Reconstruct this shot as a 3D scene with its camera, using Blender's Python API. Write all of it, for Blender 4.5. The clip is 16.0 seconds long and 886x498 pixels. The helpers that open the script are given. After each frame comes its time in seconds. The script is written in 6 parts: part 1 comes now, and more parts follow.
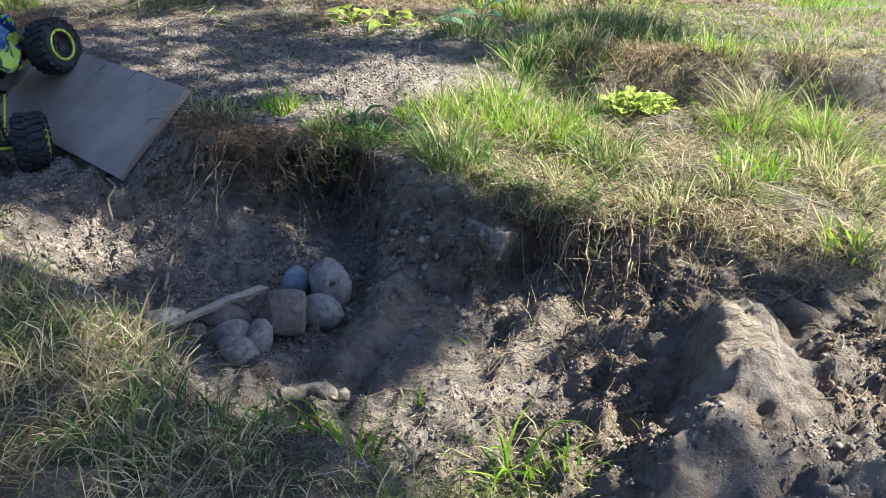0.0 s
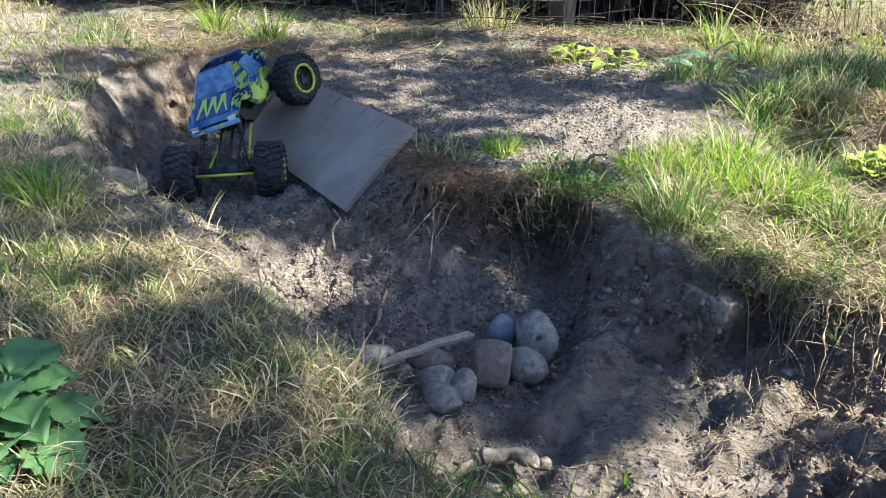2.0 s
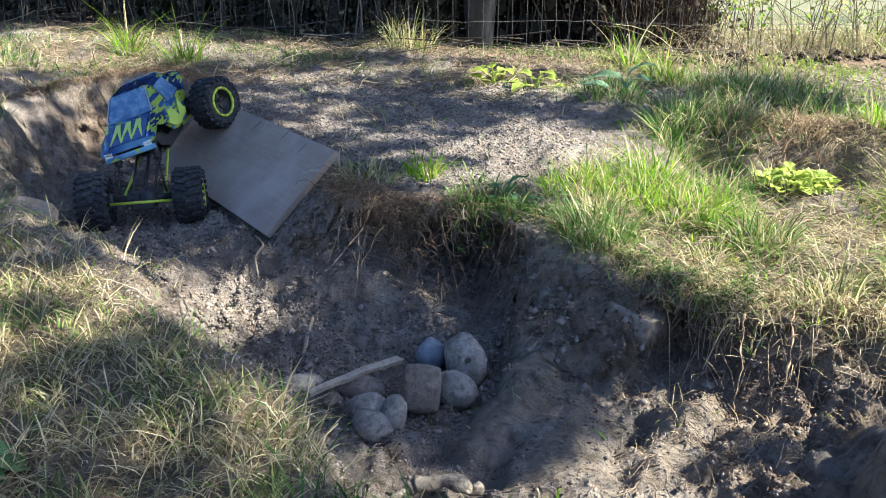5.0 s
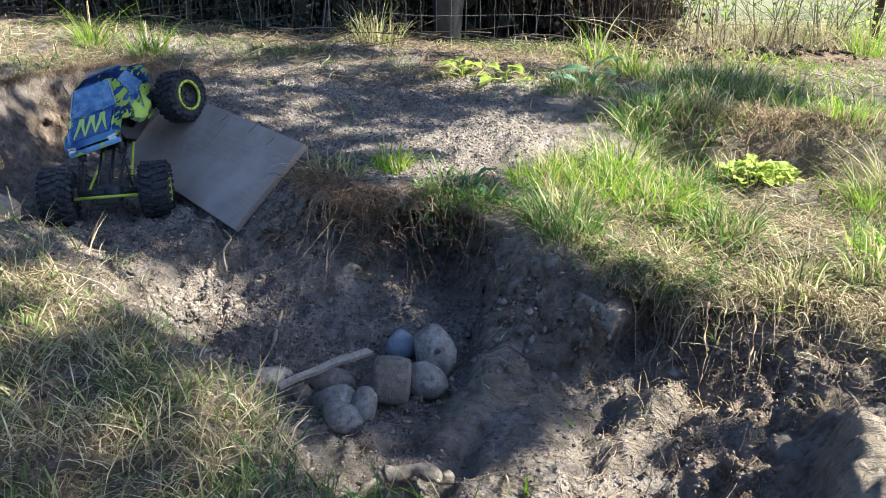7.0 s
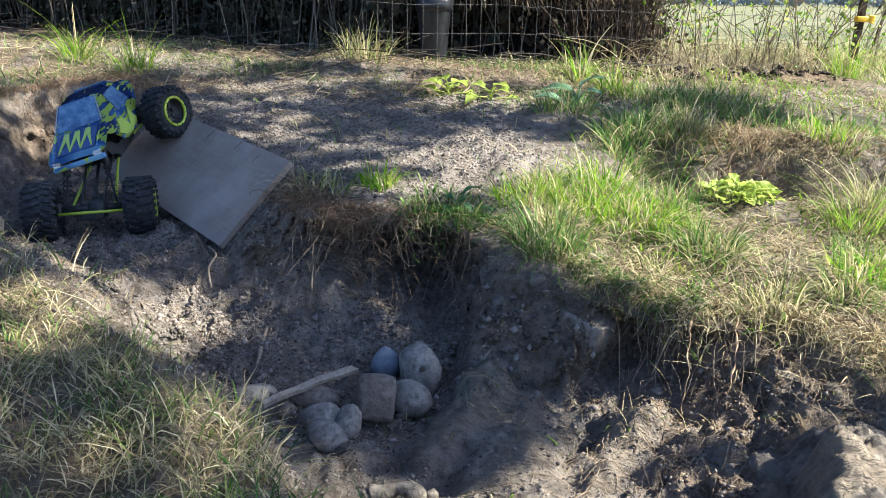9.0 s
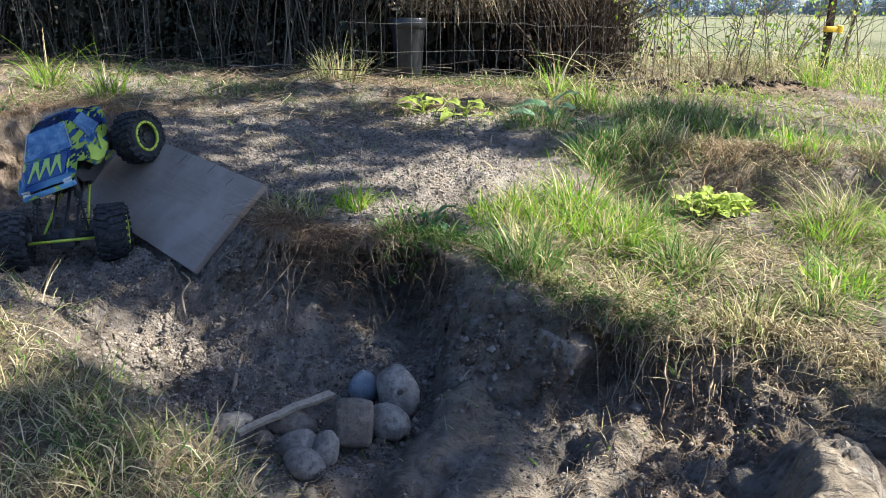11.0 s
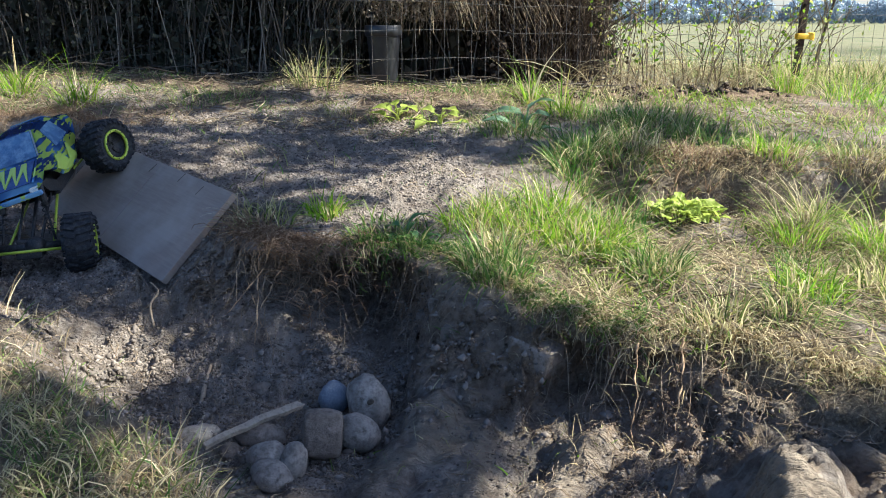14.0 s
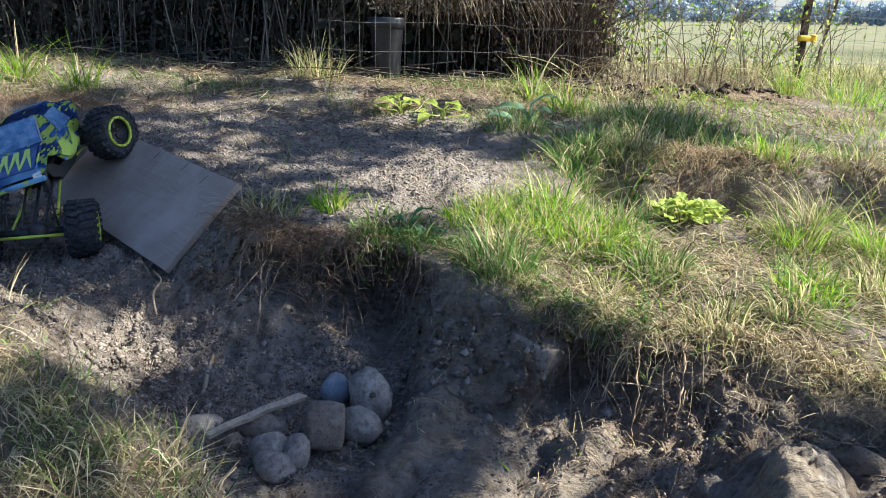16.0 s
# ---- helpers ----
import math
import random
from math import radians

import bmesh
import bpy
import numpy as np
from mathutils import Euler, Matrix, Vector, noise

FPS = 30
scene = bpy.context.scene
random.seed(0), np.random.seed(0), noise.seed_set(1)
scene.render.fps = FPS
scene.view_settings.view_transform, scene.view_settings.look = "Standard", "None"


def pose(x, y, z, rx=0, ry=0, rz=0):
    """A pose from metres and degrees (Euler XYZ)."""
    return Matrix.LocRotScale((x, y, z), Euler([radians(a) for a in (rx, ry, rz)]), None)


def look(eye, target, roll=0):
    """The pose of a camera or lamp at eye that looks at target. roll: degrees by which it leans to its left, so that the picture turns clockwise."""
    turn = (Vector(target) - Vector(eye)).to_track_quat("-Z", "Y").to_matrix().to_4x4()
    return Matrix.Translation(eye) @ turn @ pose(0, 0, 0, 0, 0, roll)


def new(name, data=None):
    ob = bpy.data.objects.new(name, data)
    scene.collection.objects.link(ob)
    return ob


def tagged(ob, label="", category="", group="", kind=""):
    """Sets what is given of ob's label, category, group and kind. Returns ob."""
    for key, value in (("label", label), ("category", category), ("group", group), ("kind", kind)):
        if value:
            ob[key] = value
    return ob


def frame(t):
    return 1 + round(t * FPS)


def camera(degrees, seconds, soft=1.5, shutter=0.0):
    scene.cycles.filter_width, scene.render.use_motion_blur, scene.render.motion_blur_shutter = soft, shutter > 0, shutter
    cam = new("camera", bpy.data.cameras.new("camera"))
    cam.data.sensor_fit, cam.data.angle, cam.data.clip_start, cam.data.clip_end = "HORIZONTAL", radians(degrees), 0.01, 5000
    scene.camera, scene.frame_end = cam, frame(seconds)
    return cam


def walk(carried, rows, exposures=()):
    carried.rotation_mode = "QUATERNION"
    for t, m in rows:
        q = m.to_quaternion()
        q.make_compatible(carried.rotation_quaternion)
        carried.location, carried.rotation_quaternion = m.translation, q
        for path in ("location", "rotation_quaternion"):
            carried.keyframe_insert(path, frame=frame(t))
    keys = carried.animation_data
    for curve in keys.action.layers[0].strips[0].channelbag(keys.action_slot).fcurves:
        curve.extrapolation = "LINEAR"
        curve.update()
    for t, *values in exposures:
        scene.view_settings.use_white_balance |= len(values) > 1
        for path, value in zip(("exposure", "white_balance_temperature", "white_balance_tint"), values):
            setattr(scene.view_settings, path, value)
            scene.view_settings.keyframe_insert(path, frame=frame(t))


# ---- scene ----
cam = camera(58.3, 16.0, soft=1.0)
PATH = [
    (0.0, (0.0147, -0.0418, 0.3277), (0.0412, 0.8894, -0.0359), -0.3),
    (0.5, (-0.0034, -0.0362, 0.3503), (-0.0354, 0.8922, -0.0201), 0.3),
    (1.0, (-0.0282, -0.0260, 0.3605), (-0.1262, 0.9060, 0.0115), 0.3),
    (1.5, (-0.0203, -0.0023, 0.3831), (-0.2403, 0.9123, 0.0436), -1.4),
    (2.0, (-0.0181, -0.0011, 0.3684), (-0.2345, 0.9152, 0.0314), -0.4),
    (2.5, (-0.0136, -0.0079, 0.3695), (-0.2115, 0.9124, 0.0321), -1.8),
    (3.0, (-0.0124, -0.0023, 0.3706), (-0.1934, 0.9237, 0.0392), -3.0),
    (3.5, (-0.0192, 0.0023, 0.3808), (-0.1852, 0.9405, 0.0774), -2.3),
    (4.0, (-0.0215, 0.0068, 0.3819), (-0.1721, 0.9463, 0.0743), -1.1),
    (6.5, (-0.0203, -0.0011, 0.3752), (-0.1174, 0.9396, 0.0501), 0.1),
    (7.0, (-0.0181, -0.0023, 0.3763), (-0.1056, 0.9401, 0.0533), 0.3),
    (7.5, (-0.0158, -0.0011, 0.3785), (-0.0943, 0.9465, 0.0690), 1.1),
    (8.0, (-0.0271, -0.0023, 0.3797), (-0.0996, 0.9461, 0.0707), 1.8),
    (8.5, (-0.0215, -0.0079, 0.3808), (-0.0965, 0.9420, 0.0773), 1.6),
    (9.0, (-0.0181, -0.0068, 0.3831), (-0.0876, 0.9431, 0.0781), 0.9),
    (11.5, (-0.0045, 0.0057, 0.3944), (-0.0515, 0.9657, 0.1184), -0.1),
    (12.0, (-0.0045, 0.0079, 0.3989), (-0.0490, 0.9706, 0.1318), 0.1),
    (12.5, (0.0124, 0.0170, 0.3955), (-0.0281, 0.9799, 0.1290), -0.2),
    (13.0, (0.0226, 0.0147, 0.3921), (-0.0129, 0.9766, 0.1211), -0.4),
    (13.5, (0.0169, 0.0136, 0.3944), (-0.0135, 0.9748, 0.1204), -0.3),
    (14.0, (0.0147, 0.0124, 0.3898), (-0.0113, 0.9725, 0.1113), -0.2),
    (14.5, (0.0102, 0.0102, 0.3910), (-0.0123, 0.9690, 0.1080), 0.1),
    (15.0, (0.0079, 0.0136, 0.3898), (-0.0126, 0.9717, 0.1043), 0.3),
    (15.5, (0.0034, 0.0102, 0.3921), (-0.0141, 0.9678, 0.1047), 0.6),
    (16.0, (-0.0034, 0.0090, 0.3955), (-0.0219, 0.9666, 0.1080), 1.2),
]
walk(cam, [(t, look(eye, target, roll)) for t, eye, target, roll in PATH], exposures=[(0.0, 2.05, 5200, 13), (1.5, 2.27, 5200, 13), (8.5, 2.14, 5200, 13), (11.5, 1.94, 5200, 13), (16.0, 1.9, 5200, 13)])

# ---- light ----
SUN_DIR = Vector((0.76, 0.03, 0.635)).normalized()
world = bpy.data.worlds.new("sky")
scene.world = world
world.use_nodes = True
wn = world.node_tree.nodes
sky = wn.new("ShaderNodeTexSky")
sky.sky_type = "NISHITA"
sky.sun_disc = False
sky.sun_elevation = math.asin(SUN_DIR.z)
sky.sun_rotation = math.atan2(SUN_DIR.x, SUN_DIR.y)
wn["Background"].inputs[1].default_value = 0.051
world.node_tree.links.new(sky.outputs[0], wn["Background"].inputs[0])
sun = new("sun", bpy.data.lights.new("sun", "SUN"))
sun.data.energy = 5.0
sun.data.angle = radians(0.55)
sun.data.color = (1.0, 0.865, 0.59)
sun.matrix_world = look(SUN_DIR * 10, (0, 0, 0))


# ---- materials ----
def material(name, rough=0.8, metal=0.0, spec=0.3):
    m = bpy.data.materials.new(name)
    m.use_nodes = True
    nt = m.node_tree
    b = nt.nodes["Principled BSDF"]
    b.inputs["Roughness"].default_value = rough
    b.inputs["Metallic"].default_value = metal
    b.inputs["Specular IOR Level"].default_value = spec
    return m, nt, b


def node(nt, kind, **values):
    n = nt.nodes.new(kind)
    for k, v in values.items():
        n.inputs[k.replace("_", " ")].default_value = v
    return n


def noise_tex(nt, scale, detail=6.0, rough=0.6, where=None):
    n = node(nt, "ShaderNodeTexNoise", Scale=scale, Detail=detail, Roughness=rough)
    if where is None:
        where = nt.nodes.new("ShaderNodeTexCoord").outputs["Object"]
    nt.links.new(where, n.inputs["Vector"])
    return n.outputs["Fac"]


def ramp(nt, fac, stops):
    r = nt.nodes.new("ShaderNodeValToRGB")
    el = r.color_ramp.elements
    while len(el) < len(stops):
        el.new(0.5)
    for e, (p, c) in zip(el, stops):
        e.position = p
        e.color = (*c, 1)
    nt.links.new(fac, r.inputs[0])
    return r.outputs[0]


def mix(nt, fac, a, b, blend="MIX"):
    n = nt.nodes.new("ShaderNodeMix")
    n.data_type = "RGBA"
    n.blend_type = blend
    for value, slot in ((fac, 0), (a, 6), (b, 7)):
        if hasattr(value, "links"):
            nt.links.new(value, n.inputs[slot])
        else:
            n.inputs[slot].default_value = (*value, 1) if slot else value
    return n.outputs[2]


def bump(nt, b, height, strength, dist):
    n = node(nt, "ShaderNodeBump", Strength=strength, Distance=dist)
    nt.links.new(height, n.inputs["Height"])
    nt.links.new(n.outputs[0], b.inputs["Normal"])


def mottled(name, c1, c2, c3, scale, fine, rough=0.85, spec=0.25, bump_dist=0.002, metal=0.0):
    """Two scales of colour: stains of c1 and c2, grain towards c3, and a fine relief."""
    m, nt, b = material(name, rough, metal, spec)
    big = noise_tex(nt, scale, 4)
    small = noise_tex(nt, fine, 8, 0.7)
    col = ramp(nt, big, [(0.35, c1), (0.65, c2)])
    col = mix(nt, ramp(nt, small, [(0.45, (0, 0, 0)), (0.7, (1, 1, 1))]), col, c3)
    nt.links.new(col, b.inputs["Base Color"])
    bump(nt, b, small, 0.6, bump_dist)
    return m


def plant_material(name, stops, back=0.45, rough=0.55):
    """Leaves and blades: colour by piece, with light coming through."""
    m, nt, b = material(name, rough, 0, 0.3)
    geo = nt.nodes.new("ShaderNodeNewGeometry")
    col = ramp(nt, geo.outputs["Random Per Island"], stops)
    grain = noise_tex(nt, 60, 4)
    col = mix(nt, 0.5, col, ramp(nt, grain, [(0.3, (0.45, 0.45, 0.45)), (0.7, (1, 1, 1))]), "MULTIPLY")
    nt.links.new(col, b.inputs["Base Color"])
    tr = nt.nodes.new("ShaderNodeBsdfTranslucent")
    nt.links.new(col, tr.inputs["Color"])
    ms = nt.nodes.new("ShaderNodeMixShader")
    ms.inputs[0].default_value = back
    nt.links.new(b.outputs[0], ms.inputs[1])
    nt.links.new(tr.outputs[0], ms.inputs[2])
    nt.links.new(ms.outputs[0], nt.nodes["Material Output"].inputs["Surface"])
    return m


def soil_material():
    m, nt, b = material("soil", 0.95, 0, 0.1)
    big = noise_tex(nt, 5, 5, 0.65)
    mid = noise_tex(nt, 32, 7, 0.7)
    fine = noise_tex(nt, 190, 8, 0.75)
    loose = ramp(nt, big, [(0.35, (0.178, 0.152, 0.129)), (0.52, (0.27, 0.234, 0.2)), (0.7, (0.36, 0.314, 0.268))])
    # low spots of the relief noise are coloured darker, crevice shade painted in
    loose = mix(nt, ramp(nt, mid, [(0.38, (0.75, 0.75, 0.75)), (0.54, (0, 0, 0))]), loose, (0.085, 0.063, 0.049))
    loose = mix(nt, ramp(nt, fine, [(0.56, (0, 0, 0)), (0.72, (0.7, 0.7, 0.7))]), loose, (0.36, 0.31, 0.25))
    clay = ramp(nt, mid, [(0.3, (0.2, 0.16, 0.12)), (0.6, (0.345, 0.288, 0.222)), (0.75, (0.26, 0.21, 0.16))])
    att = nt.nodes.new("ShaderNodeAttribute")
    att.attribute_name = "clay"
    humus_shade_att = nt.nodes.new("ShaderNodeAttribute")
    humus_shade_att.attribute_name = "humus_shade"
    field = nt.nodes.new("ShaderNodeAttribute")
    field.attribute_name = "meadow"
    col = mix(nt, att.outputs["Fac"], loose, clay)
    # dark brown soil; the same mask also puts shade into the ground colour
    col = mix(nt, humus_shade_att.outputs["Fac"], col, ramp(nt, mid, [(0.35, (0.075, 0.053, 0.036)), (0.65, (0.29, 0.208, 0.142))]))
    grassy = ramp(nt, noise_tex(nt, 0.35, 6), [(0.35, (0.115, 0.135, 0.065)), (0.55, (0.2, 0.185, 0.115)), (0.7, (0.1, 0.125, 0.06))])
    dry = nt.nodes.new("ShaderNodeAttribute")
    dry.attribute_name = "thatch"
    col = mix(nt, dry.outputs["Fac"], col, ramp(nt, fine, [(0.35, (0.05, 0.038, 0.024)), (0.55, (0.19, 0.155, 0.1)), (0.75, (0.48, 0.41, 0.28))]))
    col = mix(nt, field.outputs["Fac"], col, grassy)
    nt.links.new(col, b.inputs["Base Color"])
    h0 = nt.nodes.new("ShaderNodeMath")
    h0.operation = "MULTIPLY_ADD"
    nt.links.new(mid, h0.inputs[0])
    h0.inputs[1].default_value = 2.5
    nt.links.new(fine, h0.inputs[2])
    # wet clay dried in wrinkles across the ridge
    place = nt.nodes.new("ShaderNodeTexCoord").outputs["Object"]
    mp = node(nt, "ShaderNodeMapping", Rotation=(0, 0, 0.35), Scale=(22.0, 85.0, 40.0))
    nt.links.new(place, mp.inputs[0])
    wr = noise_tex(nt, 1.0, 4, 0.55, mp.outputs[0])
    h1 = nt.nodes.new("ShaderNodeMath")
    h1.operation = "MULTIPLY"
    nt.links.new(wr, h1.inputs[0])
    nt.links.new(att.outputs["Fac"], h1.inputs[1])
    h = nt.nodes.new("ShaderNodeMath")
    h.operation = "MULTIPLY_ADD"
    nt.links.new(h1.outputs[0], h.inputs[0])
    h.inputs[1].default_value = 8.0
    nt.links.new(h0.outputs[0], h.inputs[2])
    bump(nt, b, h.outputs[0], 1.0, 0.008)
    return m


SOIL = soil_material()
CRUMB = plant_material("crumbs", [(0, (0.08, 0.066, 0.055)), (0.5, (0.21, 0.178, 0.15)), (0.85, (0.275, 0.234, 0.197)), (1, (0.3, 0.256, 0.216))], 0.0, 0.95)
STONE_GREY = mottled("grey_stone", (0.2, 0.176, 0.15), (0.375, 0.334, 0.288), (0.1, 0.086, 0.072), 30, 105, 0.9, 0.2, 0.007)
STONE_BLUE = mottled("blue_stone", (0.13, 0.155, 0.19), (0.17, 0.195, 0.235), (0.24, 0.26, 0.29), 25, 300, 0.75, 0.3, 0.0008)
STONE_BROWN = mottled("brown_stone", (0.16, 0.128, 0.1), (0.29, 0.24, 0.193), (0.09, 0.07, 0.054), 30, 110, 0.9, 0.2, 0.007)
CLOD_EARTH = mottled("clod_earth", (0.19, 0.155, 0.125), (0.29, 0.243, 0.2), (0.11, 0.088, 0.069), 34, 130, 0.95, 0.1, 0.006)
WOOD_GREY = mottled("weathered_wood", (0.3, 0.25, 0.19), (0.42, 0.36, 0.28), (0.2, 0.16, 0.12), 14, 160, 0.85, 0.2, 0.0015)
BARK = mottled("bark", (0.09, 0.07, 0.05), (0.17, 0.14, 0.105), (0.05, 0.04, 0.03), 12, 60, 0.95, 0.1, 0.006)
ROOT = mottled("root_fibre", (0.3, 0.21, 0.13), (0.42, 0.31, 0.19), (0.18, 0.12, 0.08), 30, 300, 0.9, 0.1, 0.0006)
TWIG = mottled("twig_bark", (0.2, 0.15, 0.1), (0.36, 0.29, 0.21), (0.13, 0.095, 0.065), 30, 300, 0.9, 0.15, 0.0006)
GREEN = plant_material("green_grass", [(0, (0.04, 0.1, 0.02)), (0.4, (0.115, 0.235, 0.042)), (0.75, (0.21, 0.33, 0.065)), (1, (0.5, 0.45, 0.2))])
FRESH = plant_material("fresh_grass", [(0, (0.085, 0.21, 0.012)), (0.5, (0.24, 0.43, 0.018)), (0.85, (0.42, 0.55, 0.05)), (1, (0.62, 0.53, 0.2))], 0.55)
CLOD = plant_material("dark_clods", [(0, (0.075, 0.05, 0.034)), (0.6, (0.22, 0.155, 0.105)), (1, (0.34, 0.258, 0.18))], 0.0, 0.95)
STRAW = plant_material("straw", [(0, (0.2, 0.14, 0.07)), (0.4, (0.52, 0.42, 0.23)), (0.8, (0.82, 0.72, 0.46)), (1, (0.16, 0.11, 0.06))], 0.35, 0.7)
MEADOW = plant_material("mixed_grass", [(0, (0.06, 0.1, 0.02)), (0.3, (0.22, 0.3, 0.06)), (0.5, (0.46, 0.44, 0.17)), (0.8, (0.75, 0.66, 0.38)), (1, (0.24, 0.15, 0.08))], 0.4, 0.65)
RUST_GRASS = plant_material("withered_grass", [(0, (0.2, 0.125, 0.075)), (0.5, (0.35, 0.235, 0.145)), (1, (0.52, 0.4, 0.27))], 0.35, 0.75)
LEAF = plant_material("broad_leaf", [(0, (0.08, 0.18, 0.065)), (0.5, (0.14, 0.265, 0.105)), (1, (0.24, 0.37, 0.18))], 0.35, 0.45)
LEAF_BLUE = plant_material("blue_green_leaf", [(0, (0.16, 0.28, 0.14)), (1, (0.3, 0.42, 0.27))], 0.35, 0.5)
LEAF_PALE = plant_material("pale_leaf", [(0, (0.3, 0.42, 0.06)), (0.5, (0.5, 0.58, 0.12)), (1, (0.66, 0.66, 0.22))], 0.5, 0.5)
# nearly black: the thicket's deep shade is put into the leaf colour
LEAF_SHADE = plant_material("thicket_leaf_shade", [(0, (0.03, 0.036, 0.026)), (0.6, (0.066, 0.072, 0.05)), (1, (0.13, 0.11, 0.08))], 0.15, 0.8)
DRY_STEM = plant_material("dry_stem", [(0, (0.14, 0.1, 0.065)), (0.55, (0.33, 0.255, 0.165)), (1, (0.56, 0.47, 0.32))], 0.3, 0.8)
BRUSH = plant_material("brown_brush", [(0, (0.035, 0.024, 0.016)), (0.55, (0.085, 0.06, 0.04)), (1, (0.2, 0.15, 0.1))], 0.25, 0.8)
LEAF_DRY = plant_material("dry_leaf", [(0, (0.2, 0.14, 0.085)), (0.5, (0.34, 0.26, 0.17)), (1, (0.5, 0.42, 0.3))], 0.35, 0.7)
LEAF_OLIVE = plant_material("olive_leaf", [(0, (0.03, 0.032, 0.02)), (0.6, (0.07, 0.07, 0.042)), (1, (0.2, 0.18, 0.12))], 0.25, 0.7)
DARK_CLOD = plant_material("wet_clods", [(0, (0.02, 0.014, 0.01)), (0.6, (0.055, 0.039, 0.028)), (1, (0.12, 0.09, 0.065))], 0.0, 0.95)
STALK = plant_material("dry_stalk", [(0, (0.035, 0.028, 0.022)), (0.55, (0.1, 0.083, 0.066)), (0.8, (0.2, 0.172, 0.138)), (1, (0.37, 0.325, 0.26))], 0.1, 0.8)
TREE_LEAF = plant_material("tree_leaf", [(0, (0.05, 0.09, 0.02)), (1, (0.1, 0.15, 0.04))], 0.3)


# ---- mesh helpers ----
def mesh_object(name, verts, faces, mat, parent=None, smooth=True):
    """verts: n x 3; faces: list of arrays k x 3 or k x 4."""
    me = bpy.data.meshes.new(name)
    verts = np.asarray(verts, dtype=np.float32)
    me.vertices.add(len(verts))
    me.vertices.foreach_set("co", verts.ravel())
    groups = [np.asarray(f, dtype=np.int32) for f in faces if len(f)]
    loops = np.concatenate([g.ravel() for g in groups])
    sizes = np.concatenate([np.full(len(g), g.shape[1], dtype=np.int32) for g in groups])
    starts = np.concatenate([[0], np.cumsum(sizes)[:-1]]).astype(np.int32)
    me.loops.add(len(loops))
    me.loops.foreach_set("vertex_index", loops)
    me.polygons.add(len(sizes))
    me.polygons.foreach_set("loop_start", starts)
    if smooth:
        me.polygons.foreach_set("use_smooth", np.ones(len(sizes), dtype=bool))
    me.update(calc_edges=True)
    me.validate()
    me.materials.append(mat)
    ob = new(name, me)
    ob.parent = parent
    return ob


def part(name, bm, mat, parent=None, label="", smooth=True):
    me = bpy.data.meshes.new(name)
    bmesh.ops.recalc_face_normals(bm, faces=bm.faces)
    bm.to_mesh(me)
    bm.free()
    me.materials.append(mat)
    for p in me.polygons:
        p.use_smooth = smooth
    ob = new(name, me)
    ob.parent = parent
    return tagged(ob, label)


def thing(name, m, label, category, group=""):
    ob = new(name)
    ob.matrix_world = m
    return tagged(ob, label, category, group)


def bm_box(bm, m, size, bevel=0.0):
    r = bmesh.ops.create_cube(bm, size=1.0, matrix=m @ Matrix.Diagonal((*size, 1)))
    if bevel:
        es = list({e for v in r["verts"] for e in v.link_edges})
        bmesh.ops.bevel(bm, geom=es, offset=bevel, segments=2, affect="EDGES", profile=0.6)


def bm_tube(bm, a, b, ra, rb=None, seg=10):
    a, b = Vector(a), Vector(b)
    d = b - a
    m = Matrix.Translation((a + b) / 2) @ d.to_track_quat("Z", "Y").to_matrix().to_4x4()
    bmesh.ops.create_cone(bm, cap_ends=True, segments=seg, radius1=ra, radius2=ra if rb is None else rb, depth=d.length, matrix=m)


def bm_lathe(bm, profile, seg, m, closed=False):
    """profile: (radius, height along z)."""
    rings = []
    for r, h in profile:
        rings.append([bm.verts.new(m @ Vector((r * math.cos(2 * math.pi * i / seg), r * math.sin(2 * math.pi * i / seg), h))) for i in range(seg)])
    pairs = list(zip(rings, rings[1:])) + ([(rings[-1], rings[0])] if closed else [])
    for p, q in pairs:
        for i in range(seg):
            j = (i + 1) % seg
            bm.faces.new((p[i], p[j], q[j], q[i]))
    return rings


def tubes(paths, radii, sides=5):
    """Many thin tubes as one vert and face array. paths: list of k x 3; radii: list of k."""
    V, Q, base = [], [], 0
    ang = np.arange(sides) * 2 * np.pi / sides
    for p, r in zip(paths, radii):
        p = np.asarray(p, dtype=float)
        k = len(p)
        d = np.gradient(p, axis=0)
        d /= np.linalg.norm(d, axis=1)[:, None] + 1e-9
        ref = np.array([0.3, 0.9, 0.1]) if abs(d[0][2]) > 0.7 else np.array([0.1, 0.2, 1.0])
        u = np.cross(d, ref)
        u /= np.linalg.norm(u, axis=1)[:, None] + 1e-9
        w = np.cross(d, u)
        r = np.broadcast_to(np.asarray(r, dtype=float), (k,))
        ring = p[:, None] + r[:, None, None] * (np.cos(ang)[None, :, None] * u[:, None] + np.sin(ang)[None, :, None] * w[:, None])
        V.append(ring.reshape(-1, 3))
        i = np.arange(k - 1)[:, None] * sides
        j = np.arange(sides)[None]
        jn = (j + 1) % sides
        Q.append((np.stack([i + j, i + jn, i + sides + jn, i + sides + j], -1).reshape(-1, 4) + base))
        base += k * sides
    return np.concatenate(V), [np.concatenate(Q)]


def lattice(ix, iy, seed):
    h = (ix * 374761393 + iy * 668265263 + seed * 1274126177) & 0x7FFFFFFF
    h = ((h ^ (h >> 13)) * 1274126177) & 0x7FFFFFFF
    return ((h ^ (h >> 16)) & 0xFFFF) / 65535.0


